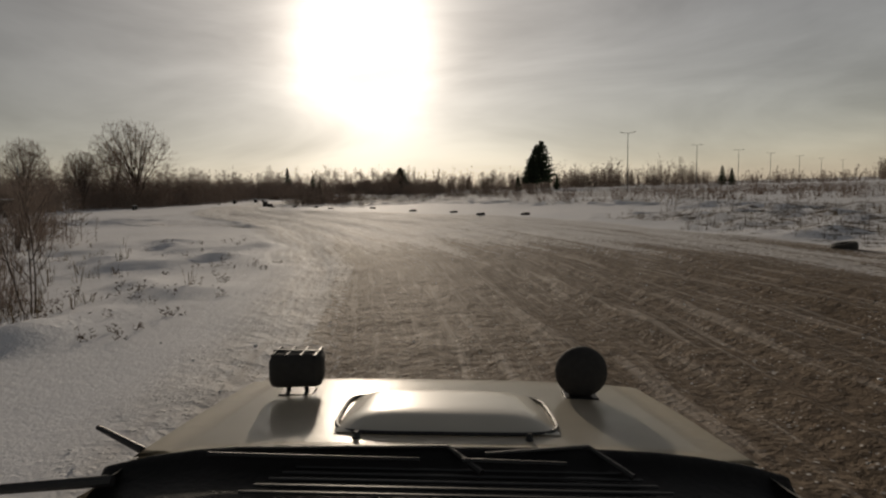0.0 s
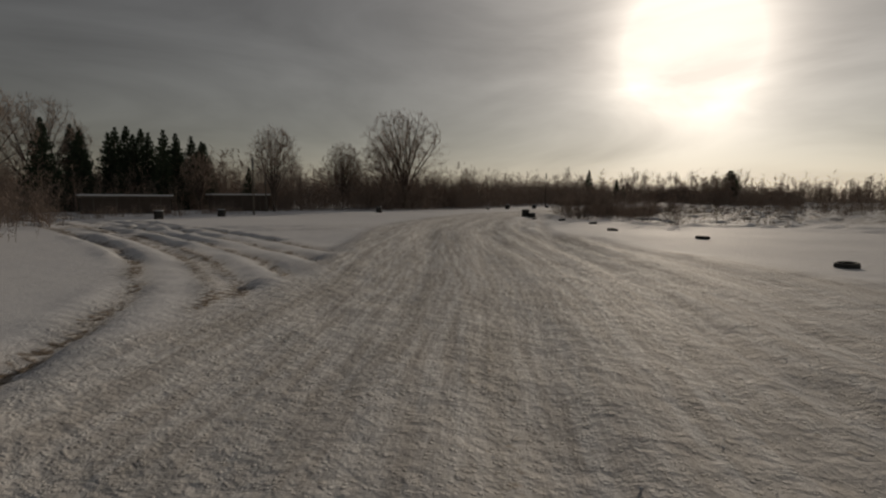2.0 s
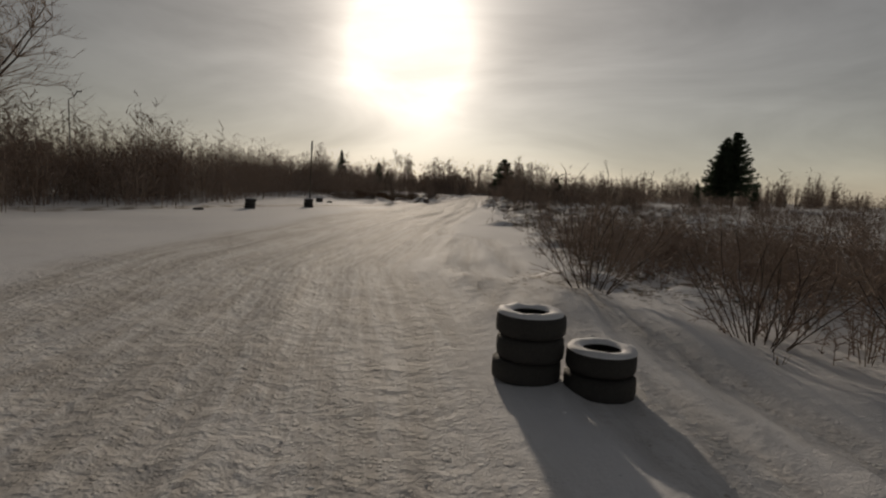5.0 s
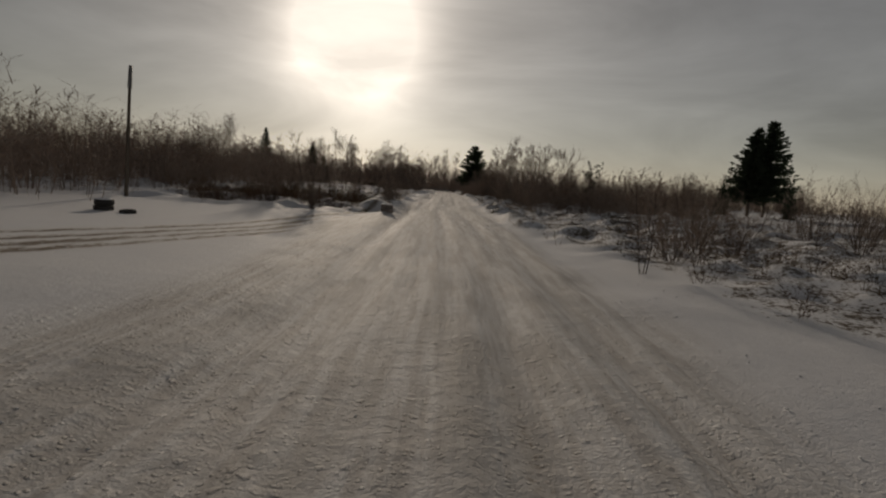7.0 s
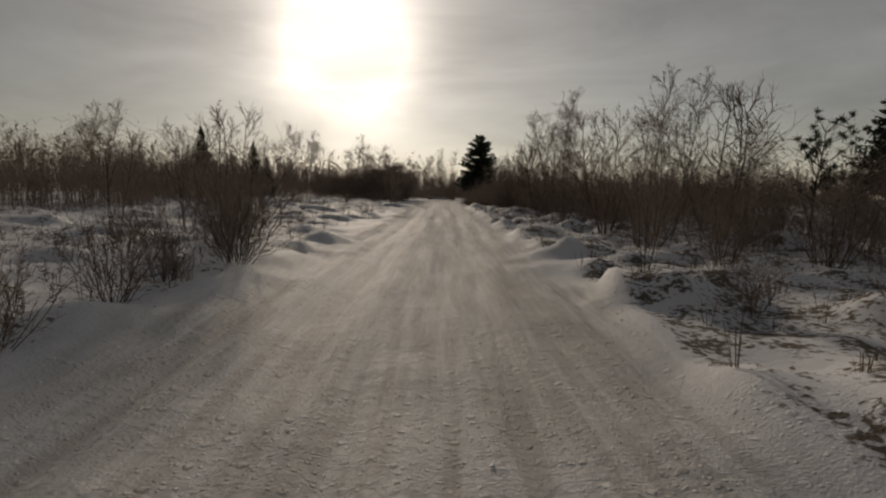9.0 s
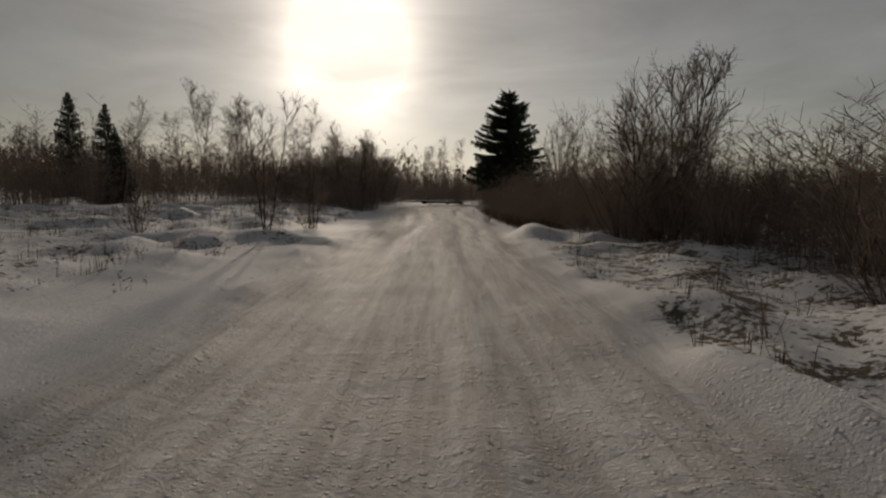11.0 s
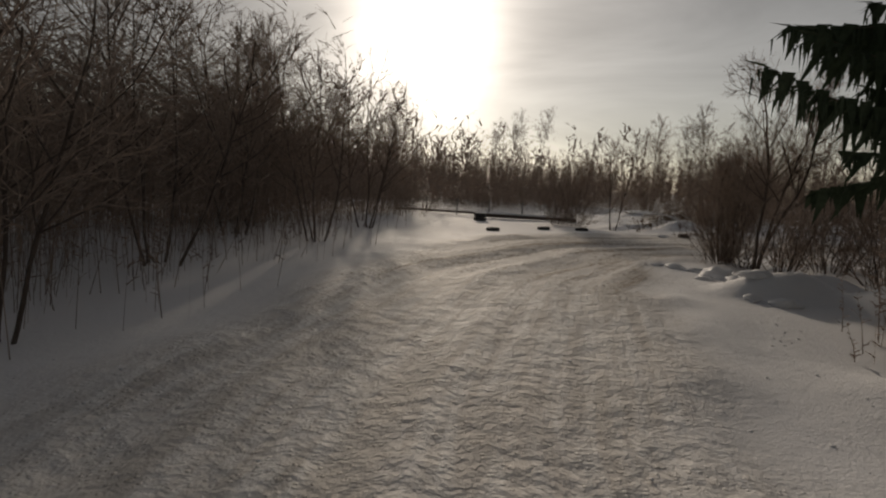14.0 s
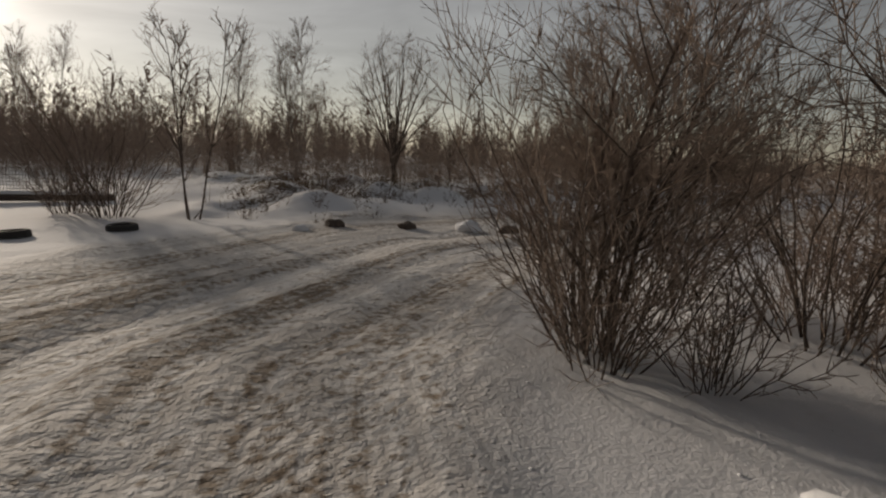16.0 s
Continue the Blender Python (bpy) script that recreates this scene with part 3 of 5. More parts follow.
def make_broad_spruce(seed, height, width, label, group, step=0.25, sprays=3, blade=0.05, veil=0.07, taper=0.5):
    """An old open-grown spruce: tiers of long boughs that sag and turn up at the tip, hung with sprays."""
    rng = random.Random(seed)
    ob = thing("spruce", label, "tree", group)
    wood = []
    limb(rng, wood, (0, 0, -0.2), Vector((0, 0, 1)), height + 0.1, 0.015 * height + 0.03, 0.012, 8, 0.006, 0.2)
    verts, faces = [], []

    def leaf(a, b, c):
        verts.extend((tuple(a), tuple(b), tuple(c)))
        faces.append((len(verts) - 3, len(verts) - 2, len(verts) - 1))

    z = 0.26 * height
    while z < height * 0.99:
        f = z / height
        reach = width * (1 - f) ** taper + 0.1
        count = max(4, round(10 - 5 * f))
        turn = rng.random() * 6.3
        for k in range(count):
            a = turn + 2 * math.pi * (k + rng.uniform(-0.3, 0.3)) / count
            length = reach * min(rng.uniform(0.55, 1.15), 1.06)
            out_, side = Vector((math.cos(a), math.sin(a), 0)), Vector((-math.sin(a), math.cos(a), 0))
            p = Vector((0, 0, min(z + rng.uniform(-0.4, 0.4), height * 0.99)))
            pieces = max(4, int(length / step))
            sag = rng.uniform(0.25, 0.80) * (1.0 - 1.15 * f)
            turned = rng.uniform(0.16, 0.50) * (1 - 0.3 * f)
            prev = p
            for j in range(1, pieces + 1):
                t = j / pieces
                q = p + out_ * (length * t) + Vector((0, 0, length * (-sag * t + turned * t * t)))
                wood.append((tuple(prev), tuple(q), 0.030 * (1.05 - t), 0.030 * (1.05 - t - 1 / pieces) + 0.003))
                wide = (0.10 + 0.17 * length) * math.sin(math.pi * min(1.0, 0.25 + 0.70 * t)) ** 0.7 * (1 - 0.4 * f)
                for sgn in (-1, 1):
                    for _ in range(sprays):
                        root = prev.lerp(q, rng.random())
                        tip = root + side * (sgn * wide * rng.uniform(0.4, 1.1)) + out_ * rng.uniform(0.05, 0.30) * (1 - 0.6 * f) - Vector((0, 0, rng.uniform(0.02, 0.16)))
                        leaf(root - out_ * blade, root + out_ * blade, tip)
                        hang = root.lerp(tip, rng.uniform(0.2, 0.9))
                        leaf(hang - out_ * blade * 0.5, hang + out_ * blade * 0.5, hang + side * sgn * 0.05 - Vector((0, 0, rng.uniform(0.10, 0.36) * (1 - 0.6 * f))))
                for _ in range(6 if t < 0.85 else 2):
                    root = prev.lerp(q, rng.random()) + side * rng.uniform(-0.6, 0.6) * wide
                    tip = root + out_ * rng.uniform(-0.1, 0.25) + side * rng.uniform(-0.2, 0.2) - Vector((0, 0, rng.uniform(0.2, 0.6) * (1 - 0.6 * f)))
                    leaf(root - out_ * veil, root + side * veil + out_ * veil, tip)
                prev = q
            leaf(prev + side * 0.05, prev - side * 0.05, prev + out_ * 0.22 + Vector((0, 0, 0.06)))
        z += rng.uniform(0.13, 0.26) * (1 - 0.35 * f)
    part_mesh("trunk", tube_mesh("trunk", wood, BARK, 3), ob)
    part_mesh("crown", arrays_mesh("crown", verts, faces, NEEDLE), ob)
    return ob


def make_pine(seed, height, label, group):
    """A young pine: a few crooked limbs that carry round tufts of needles."""
    rng = random.Random(seed)
    ob = thing("pine", label, "tree", group)
    wood, verts, faces = [], [], []
    stem = limb(rng, wood, (0, 0, -0.2), Vector((0.05, 0, 1)), height, 0.06, 0.015, 10, 0.05, 0.1)
    for k in range(26):
        q, w, r = stem[3 + k % 7]
        tufts = limb(rng, wood, q, tilt(w, rng.uniform(0.7, 1.2), rng.uniform(0, 6.3)), height * rng.uniform(0.14, 0.32), 0.02, 0.008, 3, 0.15, 0.12)
        for c, w2, _r in tufts[1:]:
            for _ in range(46):
                d = Vector((rng.gauss(0, 1), rng.gauss(0, 1), rng.gauss(0.3, 0.8))).normalized()
                e, u = c + d * rng.uniform(0.12, 0.26), d.cross(Vector((0.3, 0.5, 0.8))).normalized() * 0.014
                verts.extend((tuple(c - u), tuple(c + u), tuple(e)))
                faces.append((len(verts) - 3, len(verts) - 2, len(verts) - 1))
    part_mesh("trunk", tube_mesh("trunk", wood, BARK, 4), ob)
    part_mesh("crown", arrays_mesh("crown", verts, faces, NEEDLE), ob)
    return ob


def plant(proto, x, y, size=1.0, turn=0.0, sink=0.0, tall=1.0):
    """A copy of a plant on the ground."""
    m = Matrix.Translation((x, y, level(x, y) - sink)) @ Matrix.Rotation(turn, 4, "Z") @ Matrix.Diagonal((size, size, size * tall, 1))
    return copy_thing(proto, m)


def settle(proto, x, y, size=1.0, turn=0.0):
    """Moves the first one of a kind to its own place."""
    proto.matrix_basis = Matrix.Translation((x, y, level(x, y))) @ Matrix.Rotation(turn, 4, "Z") @ Matrix.Scale(size, 4)
    return proto


def brush_mesh(name, foot, tip, mat, seed, width, twigs=8, low=0.10, reach=1.0, bulk=1.0, crook=0.10):
    """Leafless stems from foot to tip, each with side shoots and finer shoots on those."""
    rng = np.random.RandomState(seed)
    n = len(foot)
    turn = rng.rand(n) * 6.283
    side = np.stack([np.cos(turn), np.sin(turn), 0 * turn], -1)
    way = tip - foot
    h = np.linalg.norm(way, axis=1, keepdims=True)
    w = (width * (0.6 + 0.7 * rng.rand(n)))[:, None]
    # Stems rise first and spread higher up.
    mid = foot + way * np.array([0.34, 0.34, 0.52]) + (rng.rand(n, 3) - 0.5) * h * crook
    verts = [foot - side * w * 0.7, foot + side * w * 0.7, mid + side * w * 0.45, mid - side * w * 0.45, tip]
    faces = [(0, 1, 2), (0, 2, 3), (3, 2, 4)]
    for k in range(twigs):
        f = (low + (1.0 - low) * rng.rand(n) ** 0.7)[:, None] * 0.98
        root = np.where(f < 0.5, foot + (mid - foot) * f * 2, mid + (tip - mid) * (f - 0.5) * 2)
        a = rng.rand(n) * 6.283
        out = np.stack([np.cos(a), np.sin(a), 0 * a], -1)
        go = 0.30 * way / h + 0.75 * out + np.array([0, 0, 0.35]) * rng.rand(n, 1)
        far = (0.10 + 0.17 * rng.rand(n, 1) ** 1.4) * h * reach * (1.25 - 0.6 * f)
        end = root + go * far
        c = np.stack([-np.sin(a), np.cos(a), 0 * a], -1) * w * 0.62 * bulk
        k0 = len(verts)
        verts += [root - c, root + c + np.array([0, 0, 0.015]), end]
        faces.append((k0, k0 + 1, k0 + 2))
        for m in range(2 if k % 3 == 0 else 1):
            g = 0.35 + 0.55 * rng.rand(n, 1)
            b = a + rng.choice([-1, 1], n) * (0.5 + 0.6 * rng.rand(n))
            root2 = root + (end - root) * g
            go2 = 0.5 * go + 0.6 * np.stack([np.cos(b), np.sin(b), 0.9 * rng.rand(n) - 0.1], -1)
            k0 = len(verts)
            verts += [root2 - c * 0.7, root2 + c * 0.7 + np.array([0, 0, 0.012]), root2 + go2 * far * (0.45 + 0.3 * rng.rand(n, 1))]
            faces.append((k0, k0 + 1, k0 + 2))
    per = len(verts)
    allv = np.stack(verts, 1).reshape(-1, 3)
    offs = (np.arange(n) * per)[:, None, None]
    allf = (np.array(faces)[None] + offs).reshape(-1, 3)
    return arrays_mesh(name, allv, allf, mat)


def domed(rng, centre, z, high, wide, per, loose):
    """Feet and tips of stems that fan out of clumps to rounded crowns, and of shorter stems between them."""
    n = len(centre)
    home = np.repeat(np.arange(n), per)
    a, rad = rng.rand(n * per) * 6.283, np.sqrt(rng.rand(n * per))
    off = np.stack([np.cos(a), np.sin(a)], -1) * rad[:, None] * wide[home][:, None]
    peak = 0.9 + 1.4 * rng.rand(n)[home]
    h = high[home] * (1 - 0.55 * rad ** (2.6 / peak)) * (0.80 + 0.22 * rng.rand(n * per))
    low = rng.rand(n * per) < loose
    h = np.where(low, h * (0.35 + 0.4 * rng.rand(n * per)), h)
    c = centre[home]
    foot = np.column_stack([c + off * np.where(low, 1.2, 0.32)[:, None], z[home] - 0.15])
    tip = np.column_stack([c + off * np.where(low, 1.35, 1.0)[:, None], z[home] + h])
    return foot, tip


def brush(name, label, outline, count, tall, width, seed, twigs=8, patchy=0.35, mat=None, low=0.10, reach=1.0, wide=0.34, loose=0.30, per=20, bulk=1.0):
    """A stretch of thicket inside an outline of corners: rounded clumps of stems, close together."""
    rng = np.random.RandomState(seed)
    pts = np.array(outline, float)
    lo, hi = pts.min(0), pts.max(0)
    need, got, total = max(4, count // per), [], 0
    while total < need:
        p = lo + rng.rand(need, 2) * (hi - lo)
        inside = np.zeros(need, bool)
        for (ax, ay), (bx, by) in zip(pts, np.roll(pts, -1, 0)):
            inside ^= ((ay > p[:, 1]) != (by > p[:, 1])) & (p[:, 0] < (bx - ax) * (p[:, 1] - ay) / (by - ay + 1e-12) + ax)
        keep = inside & (value_noise(p[:, 0], p[:, 1], 4.0, seed) + 1.2 * rng.rand(need) > patchy - 0.2)
        got.append(p[keep])
        total += int(keep.sum())
    p = np.concatenate(got)[:need]
    z = lie(p[:, 0], p[:, 1])[0] * (np.hypot(p[:, 0] + 15, p[:, 1] - 110) < 170)
    high = tall * (0.58 + 0.42 * rng.rand(need) ** 0.8) * (0.9 + 0.16 * value_noise(p[:, 0], p[:, 1], 9.0, seed + 1))
    foot, tip = domed(rng, p, z, high, high * wide * (0.75 + 0.5 * rng.rand(need)), per, loose)
    me = brush_mesh(name, foot, tip, mat or TWIG, seed + 2, width, twigs, low, reach, bulk)
    return tagged(new(name, me), label, "thicket" if mat is None else "weeds", kind="stuff")


# Thickets, from the open ground round to the end of the road
brush("thicket", "low leafless scrub before the sheds", [(-44, 38), (-46.0, 60), (-50, 62), (-50, 40)], 700, 1.4, 0.014, 99, 7, wide=0.7)
brush("thicket", "leafless brush behind the sheds", [(-58, 38), (-57.5, 66), (-70, 72), (-75, 40)], 2000, 7.0, 0.03, 101, 10, bulk=1.3)
brush("thicket", "dense leafless brush behind the snow field", [(-49, 63), (-44, 72), (-41, 84), (-40, 97), (-52, 106), (-60, 92), (-58, 66)], 4200, 6.8, 0.026, 102, 11, bulk=1.8, loose=0.4)
brush("thicket", "dense leafless brush left of the snowy lane", [(-44.6, 96), (-41.8, 108), (-43.2, 134), (-45.6, 172), (-45.2, 189), (-53, 196), (-55, 144), (-55, 92)], 5000, 7.2, 0.024, 111, 13, bulk=1.4, loose=0.4, wide=0.38)
brush("thicket", "tall leafless thicket beside the lane's end", [(-47, 190), (-42.2, 201), (-36, 206), (-31.8, 209.5), (-29.8, 216), (-28.6, 227), (-39, 232), (-50, 195)], 5000, 6.8, 0.014, 121, 15, low=0.22, bulk=1.2, wide=0.4, reach=0.75)
brush("thicket", "leafless thicket beside the snowy lane", [(-30.2, 191.2), (-28.8, 192), (-28.8, 195), (-31.5, 196.5)], 420, 3.6, 0.010, 123, 15, 0.2, low=0.26, bulk=1.3, wide=0.42, reach=0.7)
brush("thicket", "tall leafless thicket overhanging the snowy lane", [(-29.0, 194.5), (-28.8, 206), (-29.4, 213), (-34, 214), (-40, 204), (-34, 200.5)], 2900, 7.7, 0.008, 124, 15, 0.1, low=0.30, bulk=1.2, wide=0.36, reach=0.65)
brush("thicket", "low leafless brush over the grassy field", [(-11, 86), (-7.7, 94), (-4.7, 110), (-3.7, 125), (8, 130), (20, 104), (12, 86)], 1900, 3.2, 0.018, 131, 10, wide=0.5, bulk=1.3)
brush("thicket", "leafless brush along the snowy lane", [(-17.6, 131), (-17.5, 149), (-17.4, 168), (-15.5, 176), (-9, 180), (-4, 170), (-2, 132)], 4600, 4.2, 0.015, 141, 13, wide=0.45, bulk=1.3)
brush("thicket", "dark close-grown brush wall at the lane's edge", [(-19.9, 175.5), (-19.9, 187), (-19.8, 197), (-19.2, 202.0), (-15.5, 202), (-15.5, 190), (-15.5, 175)], 4200, 3.9, 0.009, 151, 16, 0.0, wide=0.42, bulk=1.8, loose=0.5, reach=0.6, low=0.04)
brush("thicket", "leafless brush inside the bend", [(-17.2, 202.6), (-16.8, 204.6), (-16.2, 206.6), (-15.3, 207.8), (-14.2, 208.4), (-7.7, 208.8), (-2, 206), (-2, 199), (-13.7, 198)], 4600, 4.0, 0.009, 161, 14, 0.0, wide=0.5, bulk=1.9, reach=0.7, loose=0.45)
brush("thicket", "leafless brush on the bank behind the bend", [(-14.4, 222.0), (-7.7, 219.6), (6.3, 217), (26.3, 207), (40, 216), (18, 236), (-13.7, 234), (-17.8, 230)], 4200, 3.4, 0.011, 171, 15, wide=0.6, bulk=1.1, loose=0.45)
brush("thicket", "leafless brush beyond the fence", [(-32, 231), (-19.7, 235), (-11.7, 246), (-15.7, 256), (-40, 256), (-41, 234)], 5200, 5.6, 0.013, 181, 14, wide=0.5, bulk=1.0, loose=0.5, reach=0.8)
brush("thicket", "low dark brush across the field", [(15, 44), (60, 30), (90, 60), (40, 92), (8, 78), (4, 62)], 2400, 2.2, 0.026, 191, 10, wide=0.9, bulk=2.0)
brush("thicket", "leafless brush at the edge of the snow", [(-10.9, 14.0), (-13.3, 18.7), (-19, 26), (-26, 31), (-34, 36), (-44, 39), (-44, 30), (-32, 12), (-17, 4)], 2800, 3.7, 0.014, 201, 11, wide=0.45, bulk=1.3)
brush("woods", "bare woodland behind the snow field", [(-70, 20), (-67, 60), (-60, 110), (-62, 170), (-60, 215), (-56, 270), (-100, 275), (-110, 20)], 3000, 11.5, 0.06, 211, 11, wide=0.34, per=12, bulk=2.2, loose=0.4)
brush("woods", "low distant woodland beyond the open field", [(85, 235), (120, 195), (240, 110), (330, 160), (260, 300), (110, 320)], 2200, 9.0, 0.08, 281, 10, wide=0.6, per=10, bulk=3.0, loose=0.45)
brush("thicket", "bare low bushes beside the marker tyres", [(-20.6, 70.5), (-17.8, 64.9), (-16.2, 63.9), (-13, 66), (-14, 76), (-20, 80)], 2400, 1.9, 0.010, 221, 12, wide=0.6, bulk=1.5, loose=0.5)
brush("thicket", "close-grown brush beside the snowy hummocks", [(-18.2, 167.5), (-18.7, 171), (-19.1, 174), (-19.5, 176), (-13, 176), (-13, 168)], 1300, 4.2, 0.009, 291, 15, 0.1, wide=0.42, bulk=1.3, reach=0.6, low=0.06)
brush("dead_weeds", "sparse dry stalks in the snow by the bushes", [(-3.4, 9), (-3.9, 15), (-8, 19), (-10, 13), (-6, 6), (-3.6, 5)], 420, 0.22, 0.005, 311, 6, 1.0, mat=WEED, wide=0.9, per=5)
brush("dead_weeds", "tall brown dead weeds beside the lane", [(-29.3, 124), (-29.3, 136), (-29.9, 144), (-39.7, 144), (-43.7, 130), (-41.7, 122)], 1300, 0.7, 0.007, 231, 7, 0.9, mat=WEED, wide=0.6, per=6, bulk=1.3)
brush("dead_weeds", "brown dead weeds over the snowy field", [(-21.6, 76), (-21.3, 96), (-20.3, 126), (-14.7, 130), (-7.7, 104), (-9, 76)], 3600, 0.62, 0.007, 241, 7, 0.5, mat=WEED, wide=0.8, per=9, bulk=1.5)
brush("dead_weeds", "thick patch of brown dead weeds by the lane", [(-29.9, 117.6), (-29.7, 121), (-30.2, 124.5), (-36, 126), (-42, 121), (-37, 115.5)], 3200, 1.3, 0.008, 251, 9, 0.1, mat=WEED, wide=0.6, per=8, bulk=1.5)
brush("dead_weeds", "dry weeds and shoots on the snow bank", [(-19, 216.3), (-8, 215.8), (3, 214.4), (4, 218), (-8, 220.5), (-18, 221.5)], 1300, 0.8, 0.006, 301, 7, 0.6, mat=WEED, wide=0.6, per=6)
brush("dead_weeds", "sparse brown weeds and shoots along the lane's edge", [(-20.7, 173), (-20.7, 186), (-20.5, 197), (-19.8, 199), (-19.4, 174)], 2800, 0.62, 0.005, 261, 8, 0.45, mat=WEED, wide=0.9, per=9)
brush("dead_weeds", "brown weeds and shoots in the snow left of the lane", [(-28.4, 150), (-28.2, 170), (-27.9, 186), (-29.5, 191), (-38, 190), (-40, 150)], 1100, 0.6, 0.004, 271, 7, 1.0, mat=WEED, wide=0.6, per=5)


def far_woods():
    """The wooded skyline all round: crowns of many heights, many trees deep."""
    rng = np.random.RandomState(7)
    n = 1900
    a = np.where(rng.rand(n) < 0.85, -0.25 + 3.65 * rng.rand(n), rng.rand(n) * 2 * math.pi) % (2 * math.pi)
    r = 150 + 230 * rng.rand(n) ** 1.5
    x, y = -15 + r * np.cos(a), 130 + r * np.sin(a)
    x = np.where((a < 0.9) | (a > 5.2), x + 110, x)
    tall = np.maximum((15.5 + 4.5 * value_noise(x, y, 45.0, 9)) * (0.55 + 0.5 * rng.rand(n)), 3.0)
    foot, tip = domed(rng, np.stack([x, y], -1), 0 * x, tall, tall * (0.16 + 0.14 * rng.rand(n)), 9, 0.2)
    return brush_mesh("far_woods", foot, tip, TWIG, 8, 0.12, 12, 0.05, 1.1, 2.0)


tagged(new("far_woods", far_woods()), "hazy leafless woods on the skyline", "woods", kind="stuff")

# Single bushes and trees
bush_low = make_bush("bush", 1, 1.7, 24, 0.95, "low bare bush poking out of the snow", "roadside bushes", twigs=7, fine=3, thick=0.85, bend=0.22)
bush_mid = make_bush("bush", 2, 3.1, 22, 0.70, "bare many-stemmed bush at the roadside", "roadside bushes", twigs=10, fine=4, thick=0.8, bend=0.24, pieces=6)
bush_big = make_bush("bush", 3, 4.6, 24, 0.60, "tall bare willow bush in the snow", "roadside bushes", twigs=11, fine=5, thick=0.9, bend=0.22, pieces=6)
bush_round = make_bush("bush", 6, 3.2, 28, 0.75, "dense round bare bush at the bend", "roadside bushes", twigs=12, fine=5, thick=0.65, bend=0.30, pieces=7, reach=(0.14, 0.34))
willow_low = make_tree("willow", 7, 3.7, "low spreading bare willow on many stems", "bare trees", trunks=6, limbs=13, fork=0.22, reach=0.42, trunk_r=0.042, lift=0.09, lean=(0.08, 0.38), thick=0.36, boughs=10, fine=9, crook=0.18)
willow = make_tree("willow", 4, 4.7, "crooked bare willow with crossing branches", "bare trees", trunks=3, limbs=17, fork=0.34, reach=0.27, trunk_r=0.062, lift=0.09, lean=(0.03, 0.13), thick=0.45, boughs=8, fine=7, crook=0.18)
thorn = make_tree("tree", 16, 4.7, "small bare tree with a dense twiggy crown", "bare trees", trunks=4, limbs=13, fork=0.24, reach=0.36, trunk_r=0.042, lift=0.10, lean=(0.08, 0.42), thick=0.85, boughs=5, fine=5, crook=0.10)
settle(bush_low, -18.3, 64.6, 1.0)
settle(bush_mid, -17.2, 63.9, 0.9)
settle(bush_big, -36.0, 128.6, 0.55)
settle(bush_round, -16.9, 207.2, 0.9)
settle(willow_low, -18.75, 208.2, 0.72)
settle(willow, -19.0, 206.0, 0.88, 2.4)
settle(thorn, -29.4, 192.6, 0.95)
rng = random.Random(5)
for x, y, s in ((-19.2, 66.5, 0.9), (-20.7, 68.8, 1.0), (-16.6, 66.5, 1.2), (-15.2, 64.5, 1.1), (-12.0, 61, 1.0), (-9.5, 58, 0.8), (-19.9, 104.4, 0.9),
                (-17.9, 107, 1.0), (-29.1, 125, 0.5), (-29.3, 127.2, 0.6), (-21.1, 127.5, 0.45), (-19.6, 126.4, 0.5), (-6.0, 7.2, 0.3), (-6.6, 7.9, 0.35), (-8.2, 9.6, 0.5), (-21.7, 180.2, 0.3),
                (-32.7, 170, 0.7), (-30.7, 176, 0.8), (-35.7, 162, 0.9), (-33.7, 144, 0.8), (-37.7, 152, 1.1), (-32.7, 134, 0.6), (-39.7, 134, 1.1), (-18.3, 206, 0.45)):
    plant(bush_low, x, y, s, rng.uniform(0, 6.3))
for x, y, s in ((-14.0, 66.8, 0.6), (-16.4, 63.2, 0.55), (-17.9, 105, 0.6), (-18.9, 132.4, 0.7), (-16.3, 132.6, 0.8),
                (-18.7, 137, 1.0), (-18.4, 142, 1.1), (-30.3, 135.5, 0.8), (-18.7, 148, 1.0), (-18.3, 155, 1.1), (-18.1, 161, 1.0), (-28.7, 173.9, 0.5),
                (-13, 16.0, 1.0),
                (-19.3, 204.3, 0.55), (-19.2, 195.5, 0.9), (-16.9, 208.6, 0.5), (-8.7, 112, 1.0), (-7.2, 117, 1.1)):
    plant(bush_mid, x, y, s, rng.uniform(0, 6.3))
for x, y, s in ((-15.9, 174, 1.0), (-17.3, 167, 0.85), (-17.1, 162.8, 0.9), (-31.7, 114.5, 0.9), (-34.2, 117, 1.0), (-13.7, 205, 1.1), (-18.9, 191.8, 0.8)):
    plant(bush_big, x, y, s, rng.uniform(0, 6.3))

for x, y, s in ((-28.5, 193.4, 0.45), (-28.9, 198.6, 0.85), (-30.9, 207.4, 1.1), (-28.8, 207.3, 0.9), (-30.1, 203.0, 1.0),
                (-28.8, 212.6, 1.0), (-31.6, 199.4, 0.85), (-34.5, 201.5, 0.8), (-17.5, 170.9, 1.05), (-16.3, 172.2, 1.15), (-17.9, 156, 1.15), (-15.2, 153.5, 1.3), (-14.9, 140, 1.1)):
    plant(thorn, x, y, s, rng.uniform(0, 6.3))
plant(bush_round, -28.9, 130.4, 0.72, 2.2)
plant(bush_round, -29.6, 132.0, 0.68, 0.2)
plant(bush_round, -29.4, 128.8, 0.5, 3.2)
plant(bush_round, -14.6, 204.5, 1.1, 2.0)
plant(bush_round, -21.0, 218.4, 1.0, 1.7)
plant(bush_round, -21.6, 219.2, 0.9, 3.7)
plant(bush_round, -18.7, 208.3, 0.85, 0.7)
